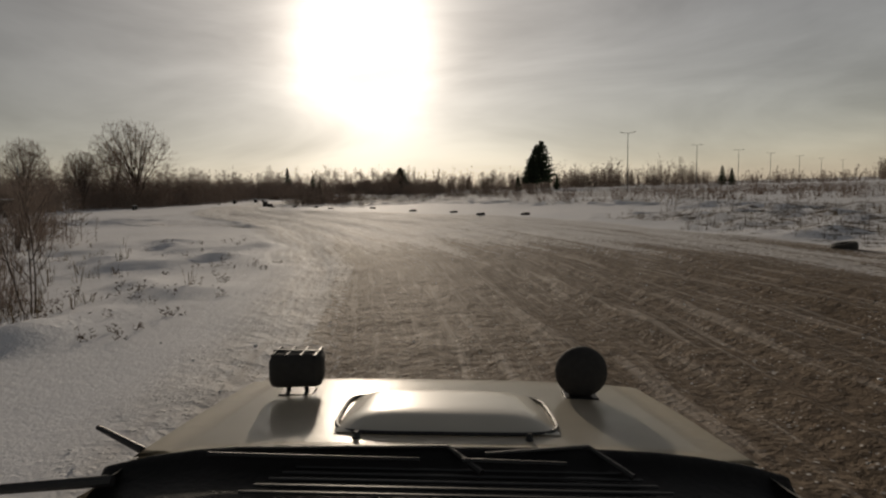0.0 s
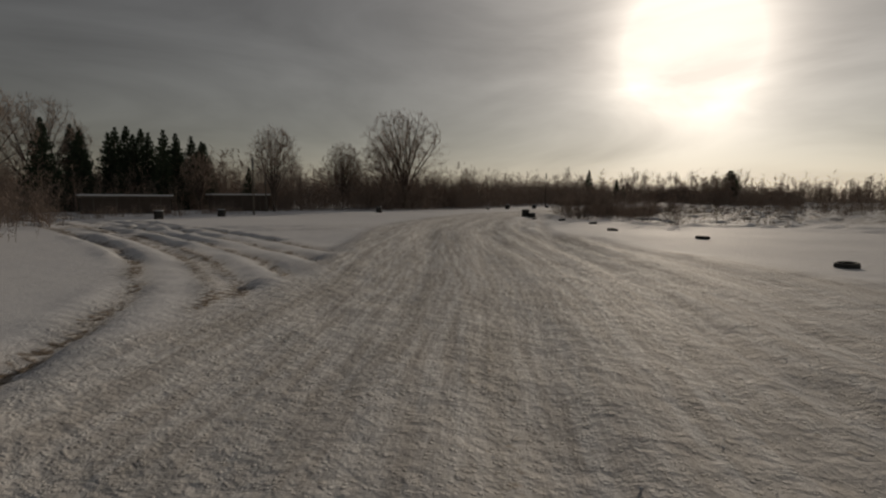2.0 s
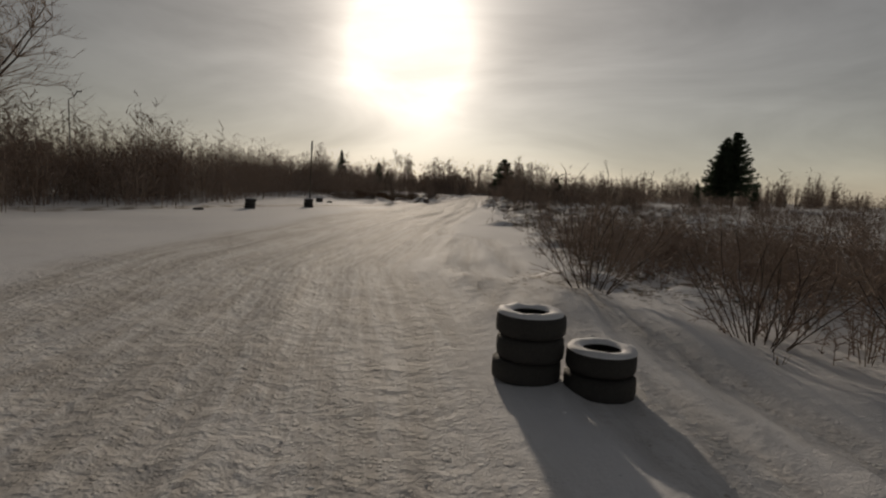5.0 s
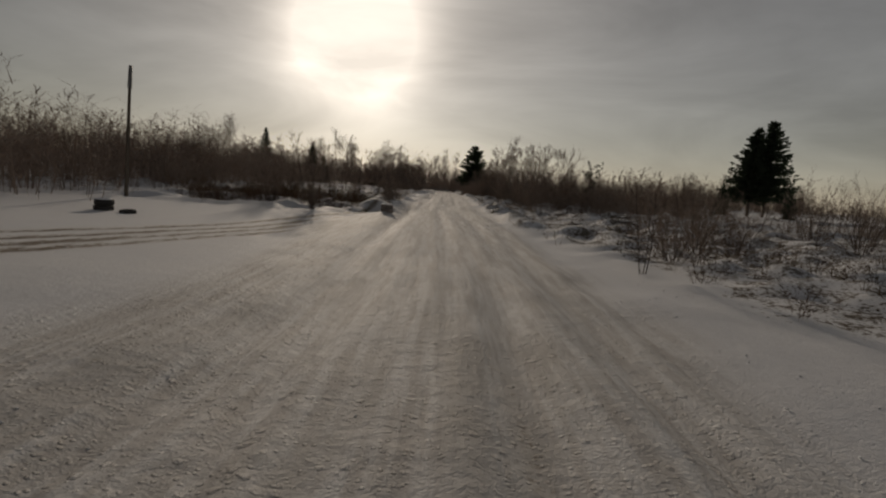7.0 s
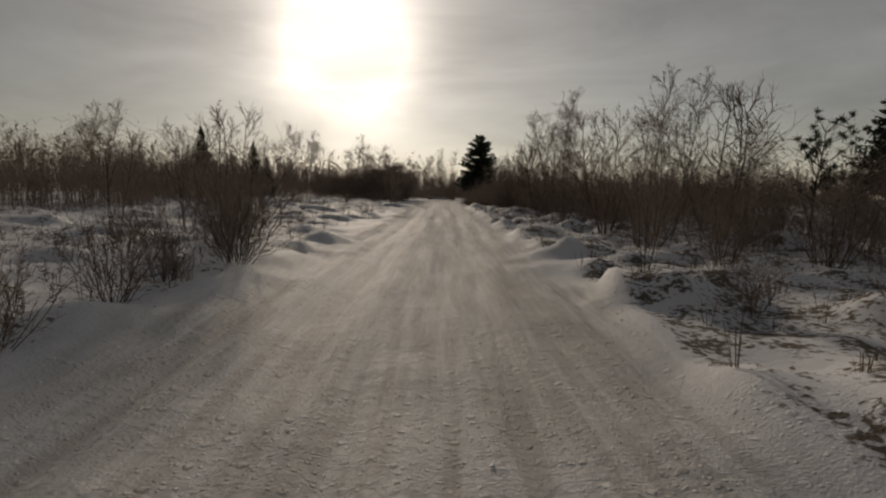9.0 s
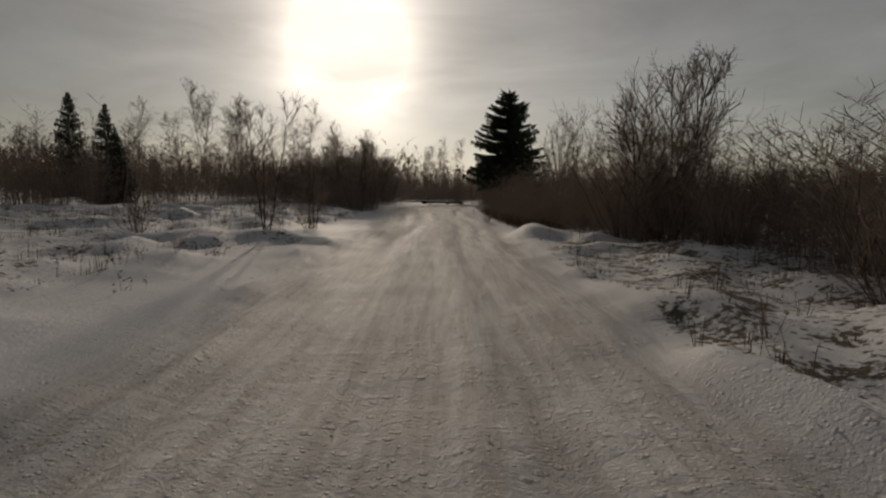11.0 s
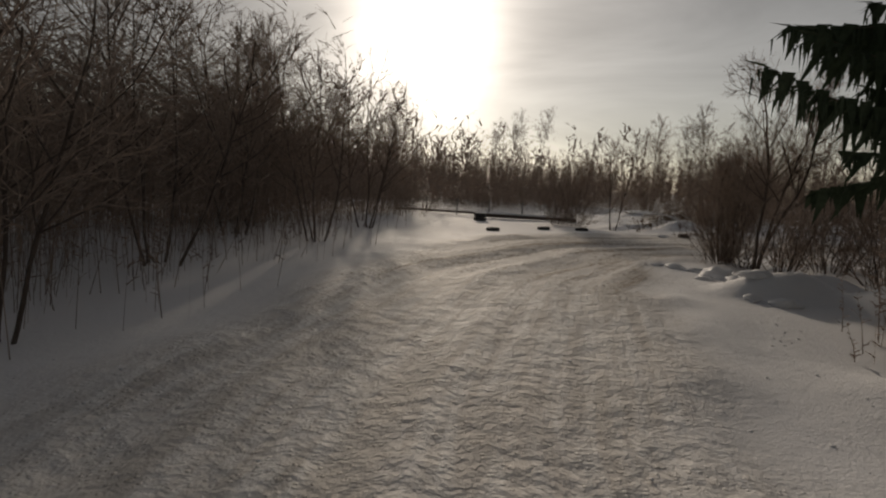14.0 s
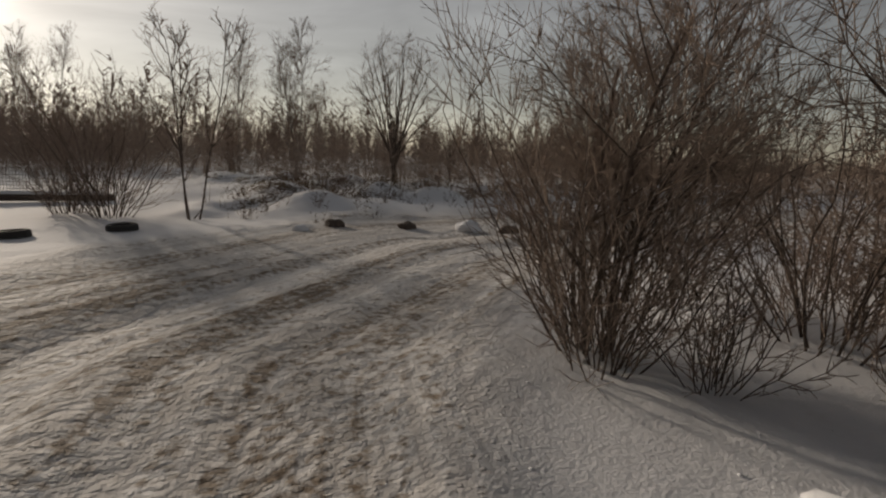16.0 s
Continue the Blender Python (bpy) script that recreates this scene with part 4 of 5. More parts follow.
plant(bush_round, -19.0, 207.9, 0.7, 2.9)
plant(bush_low, -18.6, 207.3, 0.6, 1.4)
plant(bush_round, -16.8, 205.4, 0.95, 4.0)
plant(bush_round, -18.5, 170.6, 1.3, 1.0)
plant(bush_round, -17.6, 171.3, 1.35, 3.0)
plant(bush_round, -17.5, 169.6, 1.2, 5.0)


def dome_tree(name, seed, height, width, label, group, stems=18, trunk=0.16, bare=0.16, thick=1.6, boughs=400, fine=6, round_=2.0):
    """A bare tree whose limbs fan out of a low fork, with boughs out to an even dome and fine shoots on them."""
    r = random.Random(seed)
    ob = thing(name, label, "tree", group)
    wood, crown, joints = [], [], []

    def dome(a, u):
        """A place on the crown's outline."""
        return Vector((math.cos(a) * width * 0.48 * u, math.sin(a) * width * 0.48 * u, height * (bare + (0.98 - bare) * (0.24 + 0.76 * math.sqrt(max(0.0, 1 - u ** round_))))))

    fork = limb(r, wood, (0, 0, -0.2), Vector((0, 0, 1)), height * bare + 0.2, trunk, trunk * 0.8, 3, 0.03, 0.2)[-1][0]
    for k in range(stems):
        tip = dome(2.4 * k + r.uniform(-0.3, 0.3), math.sqrt((k + 0.5) / stems) * r.uniform(0.85, 0.95)) * 0.92
        start = fork + Vector((0, 0, height * 0.14 * (r.random() - 0.5)))
        p = start
        for j in range(1, 9):
            t = j / 8
            q = start.lerp(tip, t)
            q.x, q.y = start.x + (tip.x - start.x) * t**1.35, start.y + (tip.y - start.y) * t**1.35
            q += Vector((r.uniform(-1, 1), r.uniform(-1, 1), 0)) * 0.014 * height
            ra, rb = (trunk * 0.42 * (1 - (t + d) * 0.92) + 0.006 * thick for d in (-0.125, 0))
            wood.append((tuple(p), tuple(q), ra, rb))
            joints.append((q.copy(), (q - p).normalized()))
            p = q
    for _ in range(boughs):
        goal = fork.lerp(dome(r.uniform(0, 6.283), math.sqrt(r.random())), (0.2 + 0.8 * r.random()) ** 0.4)
        q, w = min(joints, key=lambda e: (e[0] - goal).length + 1.5 * max(0.0, e[0].z - goal.z + 0.05 * height))
        way = goal - q
        elbow = q + way * 0.5 + (w * way.length * 0.16 + Vector((r.uniform(-1, 1), r.uniform(-1, 1), r.uniform(-1, 1))) * 0.012 * height)
        crown += [(tuple(q), tuple(elbow), 0.010 * thick, 0.007 * thick), (tuple(elbow), tuple(goal), 0.007 * thick, 0.004 * thick)]
        for n in range(fine):
            root = elbow.lerp(goal, r.uniform(-0.3, 1.0)) if n else goal
            up = (way.normalized() + Vector((0, 0, 0.5))).normalized()
            limb(r, crown, root, tilt(up, r.uniform(0.15, 0.75), r.uniform(0, 6.3)), height * r.uniform(0.03, 0.065), 0.006 * thick, 0.003 * thick, 1, 0.1, 0.06)
    part_mesh("trunk", tube_mesh("trunk", wood, BARK, 5), ob)
    part_mesh("crown", tube_mesh("crown", crown, TWIG), ob)
    return ob


poplar = dome_tree("tree", 11, 13.4, 13.6, "tall bare broad-crowned tree above the brush", "bare trees", 24, 0.24, 0.10, 1.9, 560, 6, 2.6)
round_tree = dome_tree("tree", 12, 8.5, 6.6, "bare round-crowned tree with upswept branches", "bare trees", 24, 0.14, 0.14, 1.4, 560, 6, 2.1)
birch = make_tree("birch_tree", 13, 11.5, "slender bare birch with hanging twigs", "bare trees", bark=BIRCH, trunks=2, limbs=24, fork=0.22, reach=0.25, trunk_r=0.1, droop=0.10, lift=0.22, thick=1.05, fine=7)
sapling = make_tree("tree", 14, 6.5, "thin bare sapling in the snow", "bare trees", trunks=3, limbs=12, fork=0.2, reach=0.28, trunk_r=0.05, lift=0.20, fine=4, lean=(0.08, 0.3))
alder = dome_tree("tree", 15, 9.0, 7.6, "bare many-stemmed dome-shaped tree on the bank", "bare trees", 20, 0.13, 0.06, 1.4, 320, 6)
settle(poplar, -48.2, 84.0, 1.0)
settle(round_tree, -47.3, 60.9, 1.0)
settle(birch, -20.2, 274, 1.0)
settle(sapling, -19.6, 217.6, 0.6)
settle(alder, -11.1, 223.5, 0.62)
for x, y, s in ((-54, 88, 0.8), (-66, 48, 0.85), (-61, 41, 0.85), (-72, 40, 0.95)):
    plant(poplar, x, y, s, rng.uniform(0, 6.3))
for x, y, s in ((-49.2, 73, 0.95), (-52, 77, 0.82), (-58, 60, 0.75), (-24, 12, 0.7)):
    plant(round_tree, x, y, s, rng.uniform(0, 6.3))
for x, y, s in ((-12.9, 228.4, 0.55), (-14.6, 231, 0.5), (-23.7, 287, 1.1), (-26.7, 279, 0.9), (-35.1, 251, 0.95), (-39.7, 246, 0.9), (-1.8, 256, 0.75), (1.3, 258, 0.65), (-18.3, 151.6, 0.56),
                (-17.5, 152.8, 0.5), (-18.2, 138.6, 0.42), (-16.9, 139.6, 0.44), (-62.7, 185, 0.85), (-57.7, 174, 0.7), (-47.0, 207, 0.8), (-43.7, 211, 0.85), (-45.7, 209, 0.9), (-37.7, 212, 0.8), (-35.7, 220, 0.75), (-50.7, 204, 0.7)):
    plant(birch, x, y, s, rng.uniform(0, 6.3))
for x, y, s in ((-21.9, 101.4, 0.52), (-20.2, 102.6, 0.45), (-21.5, 130.2, 0.5), (-30.9, 135.6, 0.92), (-32.4, 136.6, 0.82), (-33.6, 135.0, 0.7), (-5.8, 7.3, 0.5), (-28.7, 168.8, 0.85), (-28.6, 174.2, 0.75), (-19.9, 96, 0.65),
                (-12.5, 72.0, 0.42), (-32.7, 118, 0.9), (-13.7, 192, 1.2), (-15.7, 197, 1.0), (-31.7, 210, 1.0), (-6.7, 133, 0.9)):
    plant(sapling, x, y, s, rng.uniform(0, 6.3))
for x, y, s in ((-5.7, 227, 0.5), (-15.2, 230, 0.55), (-0.7, 222, 0.8), (6.3, 220, 0.8), (12.3, 212, 0.8),
                (-49, 112, 0.8), (-52, 150, 0.9)):
    plant(alder, x, y, s, rng.uniform(0, 6.3))

plant(alder, -16.5, 187.4, 0.80, 0.6, tall=1.4)

spruce = make_broad_spruce(21, 9.6, 3.9, "tall dark green spruce with drooping boughs at the lane's edge", "spruces", 0.15, 4, 0.026)
settle(spruce, -18.2, 199.4, 1.0)
broad = make_broad_spruce(22, 9.6, 4.2, "broad dark spruce standing alone beyond the field", "spruces", 0.6, 2, 0.16, taper=0.85)
settle(broad, 26.2, 180.2, 1.2, 1.0)
plant(broad, 29.4, 181, 1.38, 3.0)
plant(broad, 28.0, 183, 1.3, 5.0)
slim = make_spruce(22, 9.0, 2.7, "dark slim spruce behind the field", "spruces", 1.15, 0.55, 1, 0.19, 0.04, 1.25)
settle(slim, -66, 62.5, 1.0)
for x, y, s in ((-62, 60.0, 0.85), (-61.5, 62.5, 0.8), (-64, 64.5, 0.9), (-60.5, 57.5, 0.8), (-64, 58.0, 0.95), (-67.5, 65.5, 1.0), (-69, 60, 1.05), (-63.5, 53.5, 0.9), (-66, 55.5, 1.0), (-62, 50.0, 0.85), (-70, 69, 0.95), (-61, 46.5, 0.95),
                (-64.1, 216.2, 1.26), (21.6, 180, 0.6), (34.5, 182, 0.6), (-49.7, 198, 0.85), (-46.7, 194, 0.6),
                (-67.5, 57.5, 1.05), (-65, 51.5, 0.95), (-68, 52, 1.0), (-71, 64, 1.1), (-58, 66.5, 0.55), (-63, 55.8, 0.9), (84.3, 174, 0.7), (88.3, 176, 0.6)):
    plant(slim, x, y, s, rng.uniform(0, 6.3))

pine = make_pine(31, 3.7, "young dark pine with tufted limbs in the brush", "pines")
settle(pine, -12.6, 138.6, 1.0)


# ---- dry grass ----
def grass_mesh(count, seed):
    """Tufts of bent dry blades where the turf shows."""
    r = np.random.RandomState(seed)
    x = np.concatenate([r.uniform(-23, -3, count), r.uniform(-45, -28.5, count // 2), r.uniform(5, 22, count // 3), r.uniform(-17, -2.5, count // 3), r.uniform(-20, 9, count // 4)])
    y = np.concatenate([r.uniform(58, 206, count), r.uniform(108, 199, count // 2), r.uniform(0, 50, count // 3), r.uniform(0, 23, count // 3), r.uniform(214, 224, count // 4)])
    z, pk, _, tu = lie(x, y)[:4]
    keep = (tu * (0.35 + 0.65 * r.rand(len(x))) > 0.45) & (value_noise(x, y, 3.0, 3) > -0.35) & (pk < 0.2)
    x, y, z = x[keep], y[keep], z[keep]
    n, blades = len(x), 6
    verts, faces = [], []
    size = 0.16 + 0.42 * r.rand(n) ** 1.8
    for _ in range(blades):
        a, lean = r.rand(n) * 6.283, 0.15 + 0.9 * r.rand(n)
        out = np.stack([np.cos(a), np.sin(a), 0 * a], -1)
        sd = np.stack([-np.sin(a), np.cos(a), 0 * a], -1) * (0.003 + 0.004 * r.rand(n))[:, None]
        base = np.stack([x, y, z - 0.04], -1) + out * 0.06
        h = (size * (0.5 + 0.7 * r.rand(n)))[:, None]
        mid = base + out * h * 0.35 * lean[:, None] + np.array([0, 0, 1]) * h * 0.75
        tip = base + out * h * lean[:, None] + np.array([0, 0, 1]) * h * (1.1 - 0.5 * lean[:, None])
        k = len(verts)
        verts += [base - sd, base + sd, mid + sd * 0.8, mid - sd * 0.8, tip]
        faces += [(k, k + 1, k + 2), (k, k + 2, k + 3), (k + 3, k + 2, k + 4)]
    per = len(verts)
    allf = (np.array(faces)[None] + (np.arange(n) * per)[:, None, None]).reshape(-1, 3)
    return arrays_mesh("dry_grass", np.stack(verts, 1).reshape(-1, 3), allf, STRAW)


tagged(new("dry_grass", grass_mesh(6000, 61)), "dry yellow grass tufts poking through the snow", "grass", kind="stuff")


# ---- tyres and markers ----
def tyre_bm(outer=0.25, width=0.17, turns=26):
    """A tyre lying on its side, its base at z = 0."""
    bm = bmesh.new()
    h = width / 2
    prof = [(0.62, -0.80), (0.74, -1.0), (0.90, -0.96), (0.985, -0.74), (1.0, -0.3), (1.0, 0.3), (0.985, 0.74), (0.90, 0.96), (0.74, 1.0), (0.62, 0.80), (0.66, 0.55), (0.86, 0.4), (0.86, -0.4), (0.66, -0.55)]
    rings = []
    for k in range(turns):
        a = 2 * math.pi * k / turns
        nub = 1.0 + (0.012 if k % 2 else 0.0)
        rings.append([bm.verts.new((outer * f * (nub if f > 0.97 else 1) * math.cos(a), outer * f * (nub if f > 0.97 else 1) * math.sin(a), h + h * g)) for f, g in prof])
    for k in range(turns):
        a, b = rings[k], rings[(k + 1) % turns]
        for j in range(len(prof)):
            bm.faces.new((a[j], b[j], b[(j + 1) % len(prof)], a[(j + 1) % len(prof)]))
    for f in bm.faces:
        f.smooth = True
    return bm


def snow_ring(outer=0.29, inner=0.16, seed=1):
    bm = bmesh.new()
    r = random.Random(seed)
    n, rows = 22, []
    for k in range(n):
        a = 2 * math.pi * k / n
        top = 0.022 + 0.02 * r.random()
        rows.append([bm.verts.new((f * math.cos(a), f * math.sin(a), z)) for f, z in ((outer, 0.0), (outer * 0.94, top * 0.8), ((outer + inner) / 2, top), (inner * 1.08, top * 0.7), (inner, 0.0))])
    for k in range(n):
        a, b = rows[k], rows[(k + 1) % n]
        for j in range(4):
            bm.faces.new((a[j], b[j], b[j + 1], a[j + 1]))
    for f in bm.faces:
        f.smooth = True
    return bm


tyre = thing("tyre", "worn black car tyre lying half sunk in snow", "tyre", "marker tyres")
part("casing", tyre_bm(), RUBBER, tyre)
tyre.matrix_basis = pose(-2.75, 38.6, level(-2.75, 38.6) - 0.05, 3, -2, 20)
for x, y, rx, ry in ((0.1, 35.3, 4, 2), (1.6, 30.9, -3, 3), (3.9, 29.4, 2, -4), (-6.6, 45.8, 2, 3), (-10.9, 49.4, -4, 1), (-14.0, 56.6, 8, -5), (-20.3, 62.7, -3, 3),
                     (-17.2, 60.0, 12, -6), (8.5, 12.0, 8, -6), (-36.7, 86.4, 3, 2), (-24.5, 214.9, 2, 2), (-22.5, 216.3, 3, -3), (-21.0, 216.4, -2, 2), (-36.2, 107.8, 2, 4)):
    copy_thing(tyre, pose(x, y, level(x, y) - 0.06, rx, ry, rng.uniform(0, 360)))


def tyre_stack(x, y, count, lean, label, casing=RUBBER):
    ob = thing("tyre_stack", label, "tyres", "tyre stacks", (x, y, level(x, y) - 0.04))
    for k in range(count):
        one = part("tyre", tyre_bm(0.30 - 0.008 * (k % 2), 0.20), casing, ob)
        one.location = (0.03 * rng.uniform(-1, 1) + lean * k, 0.03 * rng.uniform(-1, 1), 0.20 * k)
        one.rotation_euler = (0, 0, rng.uniform(0, 6))
    cap = part("snow_cap", snow_ring(seed=count), SNOW, ob, "thin cap of settled snow")
    cap.location = (lean * (count - 1), 0, 0.20 * count - 0.012)
    return ob


tyre_stack(-22.0, 64.7, 3, 0.0, "stack of three black tyres marking the bend")
tyre_stack(-21.4, 64.6, 2, 0.01, "low stack of two black tyres with snow")
tyre_stack(-28.6, 116.6, 2, 0.0, "frosted stack of two tyres capped with snow", FROSTED)
tyre_stack(-37.3, 108.3, 2, 0.01, "low dark pair of tyres on the snow field")
for x, y in ((-41.5, 50.6), (-38.8, 66.8), (-38.9, 44.0), (-35.6, 90.0), (-33.9, 95.0)):
    tyre_stack(x, y, 3, 0.01, "distant stack of dark tyres on the snow")
tyre_stack(-25.2, 220.6, 2, 0.03, "leaning pair of tyres at the bend")


# ---- poles and lamps ----
def rod(bm, a, b, r0, r1, sides=8):
    a, b = Vector(a), Vector(b)
    way = (b - a).normalized()
    u = way.cross(Vector((0, 0, 1)) if abs(way.z) < 0.9 else Vector((1, 0, 0))).normalized()
    v = way.cross(u)
    lo, hi = [], []
    for k in range(sides):
        c, s = math.cos(2 * math.pi * k / sides), math.sin(2 * math.pi * k / sides)
        lo.append(bm.verts.new(a + (u * c + v * s) * r0))
        hi.append(bm.verts.new(b + (u * c + v * s) * r1))
    for k in range(sides):
        bm.faces.new((lo[k], lo[(k + 1) % sides], hi[(k + 1) % sides], hi[k]))
    bm.faces.new(lo[::-1])
    bm.faces.new(hi)


def box(bm, lo, hi, bevel=0.0):
    made = bmesh.ops.create_cube(bm, size=1.0)["verts"]
    size, mid = Vector(hi) - Vector(lo), (Vector(hi) + Vector(lo)) / 2
    for v in made:
        v.co = Vector((v.co.x * size.x, v.co.y * size.y, v.co.z * size.z)) + mid
    if bevel:
        edges = list({e for v in made for e in v.link_edges})
        bmesh.ops.bevel(bm, geom=edges, offset=bevel, segments=2, affect="EDGES", profile=0.5)


def street_lamp(height):
    ob = thing("street_lamp", "tall grey street lamp with two arms", "street lamp", "street lamps")
    bm = bmesh.new()
    rod(bm, (0, 0, -0.3), (0, 0, height), 0.10, 0.06)
    rod(bm, (0, 0, -0.1), (0, 0, 0.5), 0.15, 0.14)
    part("pole", bm, STEEL, ob)
    for s in (-1, 1):
        bm = bmesh.new()
        rod(bm, (0, 0, height - 0.05), (s * 0.9, 0, height + 0.12), 0.045, 0.035)
        arm = part("arm", bm, STEEL, ob)
        bm = bmesh.new()
        box(bm, (min(s * 0.85, s * 1.5), -0.12, height + 0.07), (max(s * 0.85, s * 1.5), 0.12, height + 0.19), 0.04)
        part("lamp_head", bm, STEEL, ob)
    return ob


lamp = street_lamp(11.2)
lamp.matrix_basis = pose(34.3, 108.5, 0, rz=-10)
for x, y, s in ((41.9, 95.5, 0.9), (60.5, 118, 0.92), (78, 137, 0.92), (98, 158, 0.92), (120, 182, 0.92), (145, 208, 0.92)):
    copy_thing(lamp, pose(1.4 * x, 1.4 * y, 0, rz=-14) @ Matrix.Scale(s, 4))

bent = thing("street_lamp", "old single-arm street lamp above the brush", "street lamp", at=(-74.7, 126, 0))
bm = bmesh.new()
rod(bm, (0, 0, -0.3), (0, 0, 10.6), 0.10, 0.07)
part("pole", bm, STEEL, bent)
bm = bmesh.new()
for k in range(5):
    a, b = k / 5 * 1.3, (k + 1) / 5 * 1.3
    rod(bm, (1.3 * math.sin(a) * 0.9, 0, 10.6 + 0.7 * (1 - math.cos(a)) + 0.35 * a), (1.3 * math.sin(b) * 0.9, 0, 10.6 + 0.7 * (1 - math.cos(b)) + 0.35 * b), 0.05, 0.045)
part("arm", bm, STEEL, bent)
bm = bmesh.new()
box(bm, (1.05, -0.13, 11.48), (1.75, 0.13, 11.64), 0.04)
part("lamp_head", bm, STEEL, bent)


def wooden_pole(x, y, height, label, lean=0.0):
    ob = thing("pole", label, "pole", at=(x, y, level(x, y)))
    bm = bmesh.new()
    rod(bm, (0, 0, -0.4), (lean, 0, height), 0.09, 0.06, 10)
    part("shaft", bm, WOOD, ob)
    bm = bmesh.new()
    rod(bm, (lean - 0.02, 0, height - 0.9), (lean + 0.02, 0, height + 0.1), 0.10, 0.08, 8)
    part("cap", bm, STEEL, ob)
    return ob


wooden_pole(-40.6, 115.8, 5.8, "dark wooden pole above the bushes", 0.15)
wooden_pole(-44.1, 55.8, 4.9, "dark wooden pole behind the snow field")
wooden_pole(-49.0, 61.3, 3.6, "thin dark pole in front of the low shed")


# ---- low sheds behind the field ----
def shed(x, y, turn, length, depth, height):
    ob = thing("shed", "long low dark shed with a snowy roof", "shed", "sheds", (x, y, 0))
    ob.rotation_euler = (0, 0, radians(turn))
    bm = bmesh.new()
    box(bm, (-length / 2, -depth / 2, -0.2), (length / 2, depth / 2, height - 0.1))
    wall = part("wall", bm, WALLM, ob)
    bm = bmesh.new()
    box(bm, (-length / 2 - 0.25, -depth / 2 - 0.3, height - 0.1), (length / 2 + 0.25, depth / 2 + 0.3, height + 0.06), 0.02)
    part("roof", bm, WOOD, ob)
    bm = bmesh.new()
    box(bm, (-length / 2 - 0.2, -depth / 2 - 0.27, height + 0.058), (length / 2 + 0.2, depth / 2 + 0.27, height + 0.20), 0.06)
    part("roof_snow", bm, SNOW, ob, "snow lying on the roof")
    n = int(length / 1.6)
    for k in range(n):
        px = -length / 2 + (k + 0.5) * length / n
        for near, far in ((depth / 2 + 0.002, depth / 2 + 0.08), (-depth / 2 - 0.08, -depth / 2 - 0.002)):
            bm = bmesh.new()
            box(bm, (px - 0.06, near, -0.1), (px + 0.06, far, height - 0.12), 0.01)
            part("post", bm, WOOD, ob)
    return ob


shed(-52.6, 49.2, 68, 6.6, 3.0, 1.45)
shed(-53.2, 61.2, 66, 5.4, 3.0, 1.6)


# ---- fence and barrier at the bend ----
def mesh_fence(a, b, height):
    ob = thing("fence", "low wire mesh fence on steel posts", "fence", at=(0, 0, 0))
    a, b = Vector((*a, 0)), Vector((*b, 0))
    n = 5
    for k in range(n + 1):
        p = a.lerp(b, k / n)
        bm = bmesh.new()
        rod(bm, (p.x, p.y, -0.2), (p.x, p.y, height + 0.08), 0.035, 0.035, 8)
        part("post", bm, STEEL, ob)
    for k in range(n):
        p, q = a.lerp(b, k / n), a.lerp(b, (k + 1) / n)
        bm = bmesh.new()
        for j in range(8):
            z = 0.10 + (height - 0.12) * j / 7
            rod(bm, (p.x, p.y, z), (q.x, q.y, z), 0.006, 0.006, 4)
        for j in range(1, 26):
            m = p.lerp(q, j / 26)
            rod(bm, (m.x, m.y, 0.1), (m.x, m.y, height), 0.005, 0.005, 4)
        part("mesh_panel", bm, STEEL, ob)
    bm = bmesh.new()
    rod(bm, (a.x, a.y, 0.07), (b.x, b.y, 0.07), 0.06, 0.06, 8)
    part("bottom_rail", bm, WOOD, ob, "dark rail along the snow")
    return ob


mesh_fence((-30.2, 225.5), (-21.3, 223.6), 0.75)
log = thing("log", "long dark log lying across the snow", "log", at=(-22.9, 222.3, 0.1))
bm = bmesh.new()
rod(bm, (-2.4, 0.3, 0.0), (2.4, -0.5, 0.02), 0.11, 0.09, 10)
part("trunk", bm, BARK, log)
bm = bmesh.new()
rod(bm, (-2.2, 0.27, 0.085), (2.2, -0.47, 0.10), 0.075, 0.06, 8)
part("snow_cap", bm, SNOW, log, "snow lying on the log")


def stone(x, y, size, seed, label, mat):
    """A rough lump of frozen soil or rock."""
    bm = bmesh.new()
    bmesh.ops.create_icosphere(bm, subdivisions=3, radius=1.0)
    for v in bm.verts:
        k = 1 + 0.35 * noise.noise(v.co * 1.3 + Vector((seed, 0, 0))) + 0.12 * noise.noise(v.co * 4 + Vector((0, seed, 0)))
        v.co = Vector((v.co.x * k * size, v.co.y * k * size * 0.8, max(v.co.z * k, -0.35) * size * 0.6))
    me = bpy.data.meshes.new("stone")
    bm.to_mesh(me)
    bm.free()
    me.materials.append(mat)
    ob = new("stone", me)
    ob.location = (x, y, level(x, y) + 0.12 * size)
    return tagged(ob, label, "stone", "stones on the bank")


for k, (x, y, s) in enumerate(((-14.7, 214.6, 0.30), (-15.9, 215.2, 0.2), (-13.9, 214.2, 0.24), (-17.3, 215.8, 0.22), (-18.1, 215.6, 0.16), (-12.5, 213.9, 0.3), (-11.1, 214.1, 0.22))):
    stone(x, y, s, k * 3.1, "snow-dusted lump of rock at the track's edge", SNOW if k in (0, 4) else BARK)


